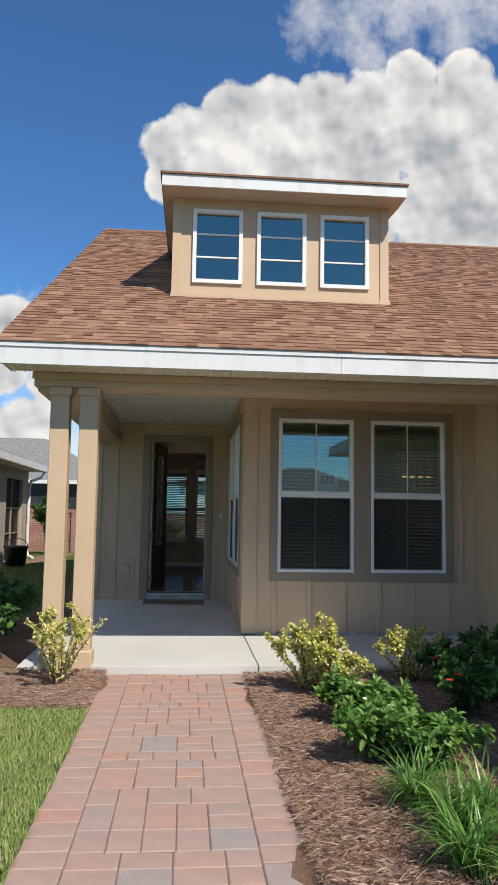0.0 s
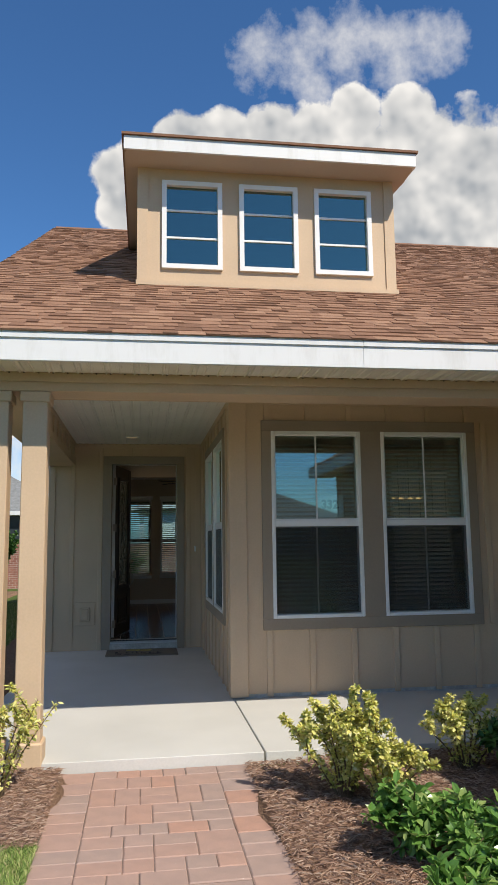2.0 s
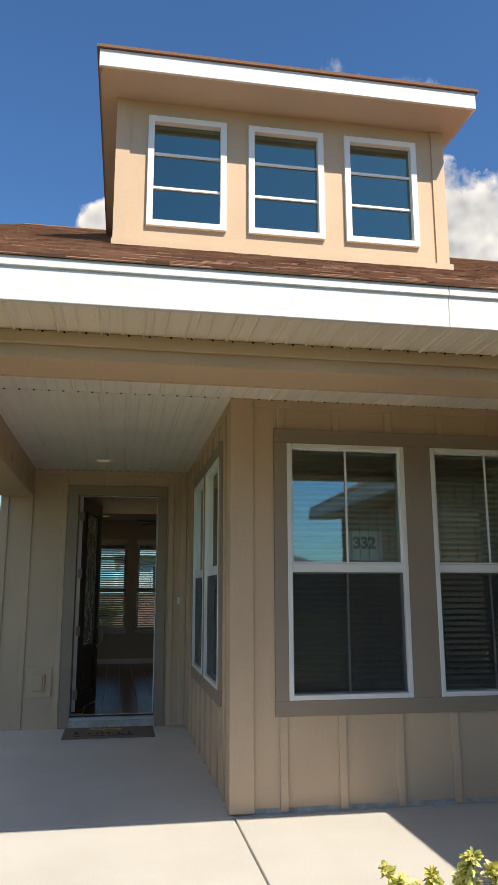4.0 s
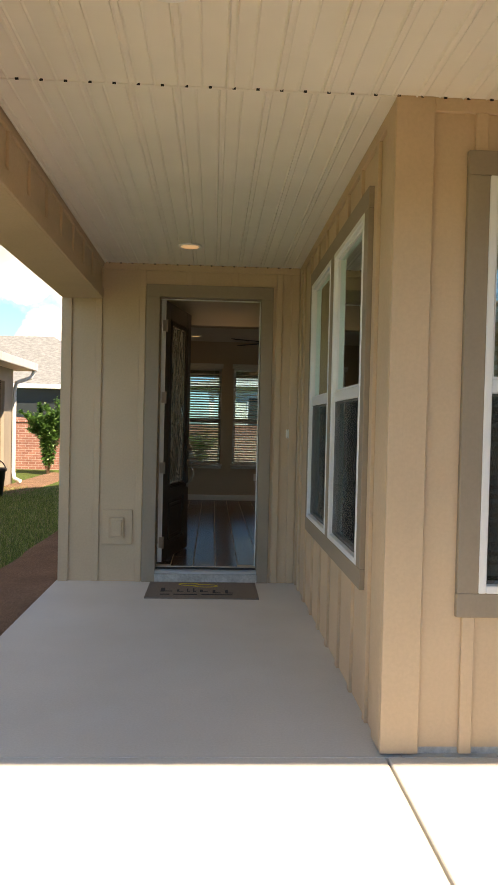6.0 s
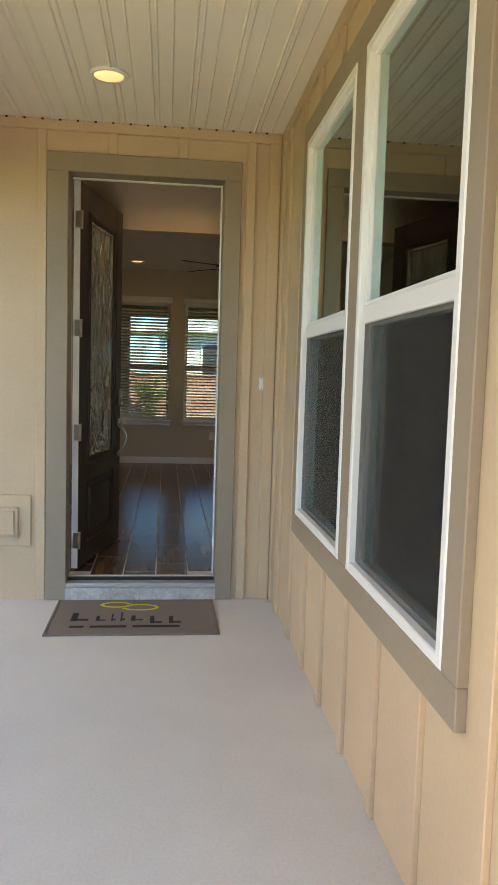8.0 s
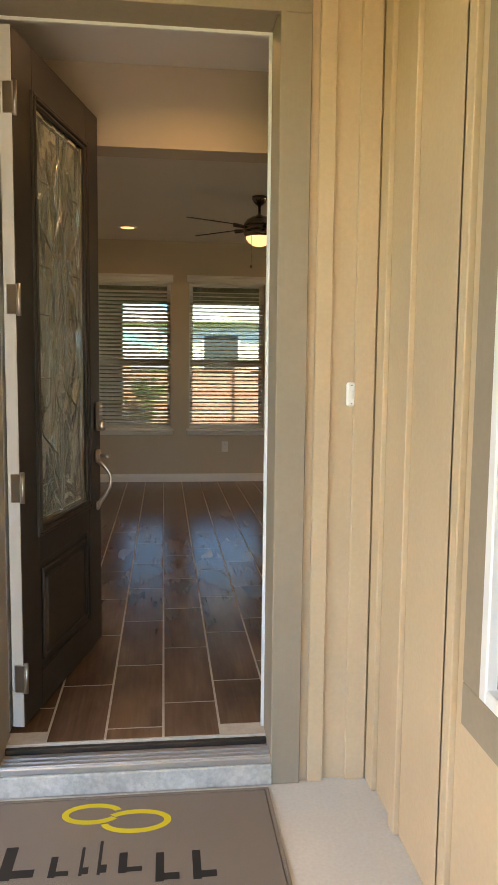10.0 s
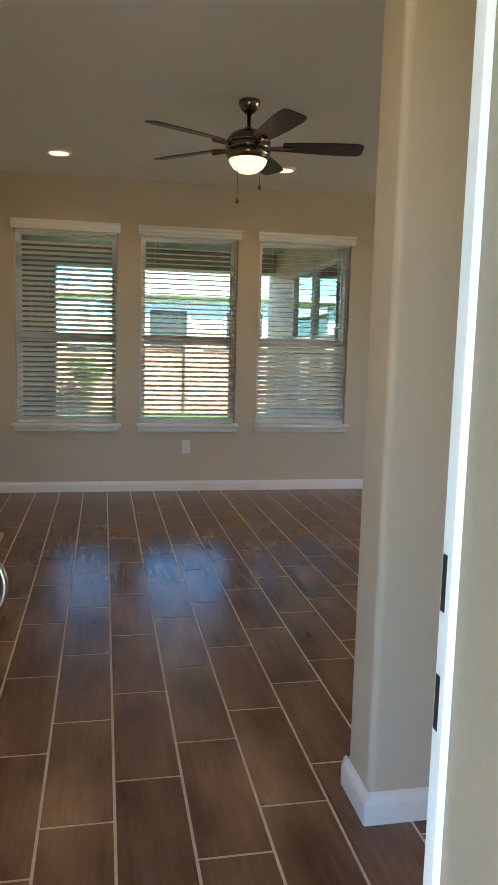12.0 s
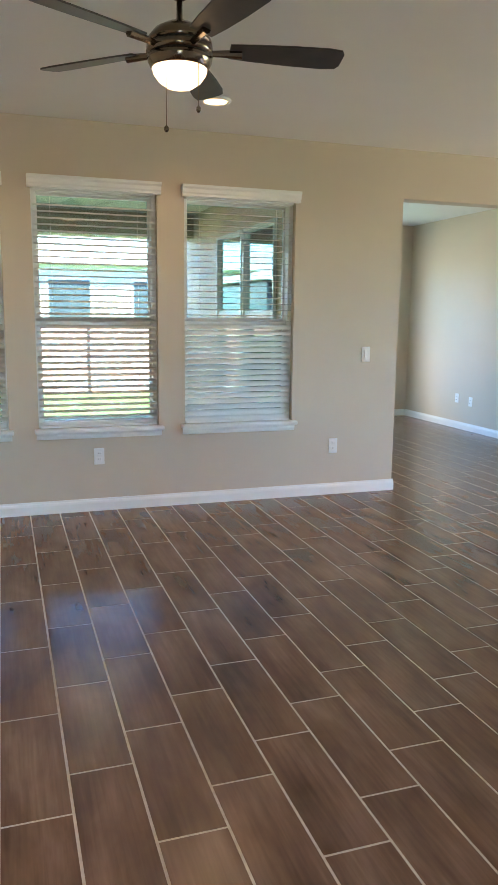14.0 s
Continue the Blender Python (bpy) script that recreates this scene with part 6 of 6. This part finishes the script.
def strap_clump(at, seed, blades=150, height=0.36):
    """A tuft of arching strap leaves."""
    rng = random.Random(seed)
    t = thing("liriope_clump", at, 0, "clump of arching green strap leaves in the bed", "grass plant", "strap leaf clumps")
    verts, faces = [], []
    for _ in range(blades):
        a, ln, w = rng.uniform(0, 2 * math.pi), height * rng.uniform(0.7, 1.3), rng.uniform(0.0035, 0.006)
        arch = rng.uniform(0.35, 1.25)
        bx, by = rng.gauss(0, 0.035), rng.gauss(0, 0.035)
        k0 = len(verts)
        x = z = 0.0
        ang = radians(rng.uniform(72, 88))
        for i in range(6):
            ww = w * (1 - (i / 5.4) ** 2) + 0.0004
            px, py = bx + x * math.cos(a), by + x * math.sin(a)
            verts.append((px - ww * math.sin(a), py + ww * math.cos(a), z))
            verts.append((px + ww * math.sin(a), py - ww * math.cos(a), z))
            x += ln / 5 * math.cos(ang)
            z += ln / 5 * math.sin(ang)
            ang -= arch * 0.42
        for i in range(5):
            q = k0 + 2 * i
            faces.append((q, q + 1, q + 3, q + 2))
    me = bpy.data.meshes.new("tuft")
    me.from_pydata(verts, [], faces)
    me.materials.append(M_STRAP)
    new("tuft", me).parent = t


for k, (x, y) in enumerate(((1.20, 3.88), (1.27, 3.55), (1.42, 3.62), (1.22, 3.22), (1.45, 3.2), (1.35, 2.85))):
    strap_clump(on_bed(x, y), 60 + k, 170, 0.31)
HEDGE = "dense dark green hedge shrub beside the porch"
for k, (x, y, h) in enumerate(((-1.95, 7.6, 0.62), (-2.35, 8.3, 0.7), (-2.0, 9.1, 0.65), (-2.5, 9.8, 0.7), (-2.9, 7.6, 0.6), (-2.75, 6.75, 0.5), (-2.1, 6.7, 0.42))):
    shrub("hedge_shrub", on_bed(x, y), HEDGE, "hedge shrubs", M_GLOSSY if k > 4 else M_DEEP, h, 0.45, 14, 1100, (0.075, 0.042), 80 + k)
shrub("tall_shrub", (-4.9 + 0.3, 26.4, GROUND), "tall narrow evergreen shrub by the downspout", "", M_DEEP, 2.1, 0.5, 26, 9000, (0.10, 0.05), 95, category="tree")
shrub("tall_shrub", (-0.35, 27.9, GROUND), "tall narrow evergreen shrub by the garden wall", "", M_DEEP, 1.45, 0.25, 14, 1500, (0.09, 0.045), 96, category="tree")

# ---- pavers ----
path = thing("paver_path", (0, 0, 0), 0, "path of tumbled pink and grey concrete pavers", "path", kind="structure")
part("joint_sand", boxed(-0.628, 0.62, -3.0, 7.065, GROUND - 0.15, GROUND - 0.006), M_SAND, path)
PAVER = {}


def paver_mesh(w, ln):
    key = (round(w, 3), round(ln, 3))
    if key not in PAVER:
        bm = bmesh.new()
        e = 0.006
        lo = [(-w / 2, -ln / 2), (w / 2, -ln / 2), (w / 2, ln / 2), (-w / 2, ln / 2)]
        a = [bm.verts.new((x, y, -0.05)) for x, y in lo]
        b = [bm.verts.new((x, y, -0.005)) for x, y in lo]
        c = [bm.verts.new((x * (1 - 2 * e / w), y * (1 - 2 * e / ln), 0)) for x, y in lo]
        for p, q in ((a, b), (b, c)):
            for i in range(4):
                j = (i + 1) % 4
                bm.faces.new((p[i], p[j], q[j], q[i]))
        bm.faces.new(c)
        me = bpy.data.meshes.new("paver")
        bm.to_mesh(me)
        bm.free()
        me.materials.append(M_PAVER)
        PAVER[key] = me
    return PAVER[key]


rng = random.Random(5)


def lay(x0, x1, y0, y1):
    g = 0.003
    piece("paver", paver_mesh(x1 - x0 - g, y1 - y0 - g), ((x0 + x1) / 2, (y0 + y1) / 2, GROUND + rng.uniform(-0.003, 0.002)), path, rng.uniform(-0.5, 0.5), rng.uniform(-0.4, 0.4))


PX0, PX1 = -0.622, 0.616
for x0, x1 in ((PX0, PX0 + 0.215), (PX1 - 0.215, PX1)):
    y = 7.06
    while y > 0.9:
        ln = rng.choice((0.15, 0.15, 0.22))
        lay(x0, x1, y - ln, y)
        y -= ln
y = 7.06
inner0, inner1 = PX0 + 0.215, PX1 - 0.215
while y > 0.9:
    row = rng.choice((0.15, 0.22, 0.15, 0.30, 0.37))
    x = inner0
    while x < inner1 - 0.01:
        w = rng.choice((0.15, 0.15, 0.22))
        if inner1 - x - w < 0.11:
            w = inner1 - x
        if row > 0.25:
            f = rng.choice((0.15, 0.22, row)) if row > 0.35 else rng.choice((0.15, row))
            lay(x, x + w, y - f, y)
            if f < row:
                lay(x, x + w, y - row, y - f)
        else:
            lay(x, x + w, y - row, y)
        x += w
    y -= row

# ---- floor tiles: plank format, each column a third of a tile on ----
TW, TL, G = 0.2055, 0.571, 0.006
tiles = thing("floor_tiles", (0, 0, 0), 0, "dark brown wood-look plank tiles with pale grout", "floor", kind="structure")


def tile_corners(w, ln, z, e=0.0015):
    return [(-w / 2, -ln / 2, z - 0.008), (w / 2, -ln / 2, z - 0.008), (w / 2, ln / 2, z - 0.008), (-w / 2, ln / 2, z - 0.008), (-w / 2 + e, -ln / 2 + e, z), (w / 2 - e, -ln / 2 + e, z), (w / 2 - e, ln / 2 - e, z), (-w / 2 + e, ln / 2 - e, z)]


TILE_FACES = [(4, 5, 6, 7), (0, 1, 5, 4), (1, 2, 6, 5), (2, 3, 7, 6), (3, 0, 4, 7)]
me = bpy.data.meshes.new("tile")
me.from_pydata(tile_corners(TW - G, TL - G, 0), [], TILE_FACES)
me.materials.append(M_TILE)
verts, faces, made = [], [], 0
for i in range(-6, 40):
    x = 0.0175 + TW * (i + 0.5)
    if x < WEST or x > 8.2:
        continue
    first = 14.387 + 0.1915 * i
    first -= TL * math.ceil((first - 12.40) / TL)
    y = first
    while y < 22.5:
        yc = y + TL / 2
        y += TL
        lo, hi = max(yc - TL / 2, DOOR_Y + (0.103 if -0.43 < x < 0.29 else 0.18)), min(yc + TL / 2, 22.5)
        if hi - lo < 0.03:
            continue
        if hi - lo > TL - 0.001 and made < 300 and x < 2.6 and yc < 18.3:
            piece("tile", me, (x, yc, INSIDE), tiles)
            made += 1
            continue
        k = len(verts)
        verts += [(x + a, (lo + hi) / 2 + b, INSIDE + c) for a, b, c in tile_corners(TW - G, hi - lo - G, 0)]
        faces += [tuple(k + v for v in f) for f in TILE_FACES]
me = bpy.data.meshes.new("tiles_beyond")
me.from_pydata(verts, [], faces)
me.materials.append(M_TILE)
ob = new("tiles_beyond", me)
ob.parent = tiles
tagged(ob, kind="stuff")

# ---- shingles ----
COURSE = 0.125
UP = Vector((0, 1, SLOPE)).normalized()
rng = random.Random(9)
rise = math.degrees(math.atan(SLOPE))
SHING = {}


def shingle_mesh(w, thick):
    key = (w, thick)
    if key not in SHING:
        m = bpy.data.meshes.new("shingle")
        d = COURSE + 0.02
        v = [(0, 0, 0), (w, 0, 0), (w, d, 0), (0, d, 0), (0, 0, thick), (w, 0, thick), (w, d, 0.002), (0, d, 0.002)]
        m.from_pydata(v, [], [(4, 5, 6, 7), (0, 1, 5, 4), (1, 2, 6, 5), (3, 0, 4, 7)])
        m.materials.append(M_SHINGLE_PIECE)
        SHING[key] = m
    return SHING[key]


verts, faces, made = [], [], 0
slope_len = (RIDGE_Y - EAVE_Y) * math.sqrt(1 + SLOPE * SLOPE)
n = int(slope_len / COURSE)
for r in range(n):
    base = Vector((0, EAVE_Y - 0.022, EAVE_Z - 0.006)) + UP * COURSE * r
    x = ROOF_X0 - 0.03 - rng.uniform(0, 0.2)
    while x < ROOF_X1:
        w = rng.choice((0.08, 0.10, 0.13, 0.16, 0.19))
        thick = rng.choice((0.006, 0.011, 0.014))
        x0 = max(x, ROOF_X0 - 0.03)
        x += w
        if x - x0 < 0.02:
            continue
        if base.y > DY - 0.02 and DX0 < x0 and x0 + w < DX1 and base.y < 11.3:
            continue
        if r < 9 and -1.3 < x0 and x0 + w < 3.4 and made < 300 and x - x0 == w:
            piece("shingle", shingle_mesh(w, thick), (x0, base.y, base.z), roof, 0, rise)
            made += 1
            continue
        k = len(verts)
        nrm = Vector((0, -SLOPE, 1)).normalized()
        top = base + UP * (COURSE + 0.02)
        for q, t_ in ((base, 0), (top, 0), (base, thick), (top, 0.002)):
            for xx in (x0, x):
                verts.append((xx, q.y + nrm.y * t_, q.z + nrm.z * t_))
        faces += [(k + 4, k + 5, k + 7, k + 6), (k, k + 1, k + 5, k + 4), (k + 1, k + 3, k + 7, k + 5), (k + 2, k, k + 4, k + 6)]
me = bpy.data.meshes.new("shingles_beyond")
me.from_pydata(verts, [], faces)
me.materials.append(M_SHINGLE)
ob = new("shingles_beyond", me)
ob.parent = roof
tagged(ob, kind="stuff")
bm = bmesh.new()
prism(bm, [(RIDGE_Y - 0.14, RIDGE_Z - 0.055), (RIDGE_Y, RIDGE_Z + 0.03), (RIDGE_Y + 0.14, RIDGE_Z - 0.055), (RIDGE_Y, RIDGE_Z - 0.01)], "x", ROOF_X0, ROOF_X1)
part("ridge_cap", bm, M_SHINGLE, roof)
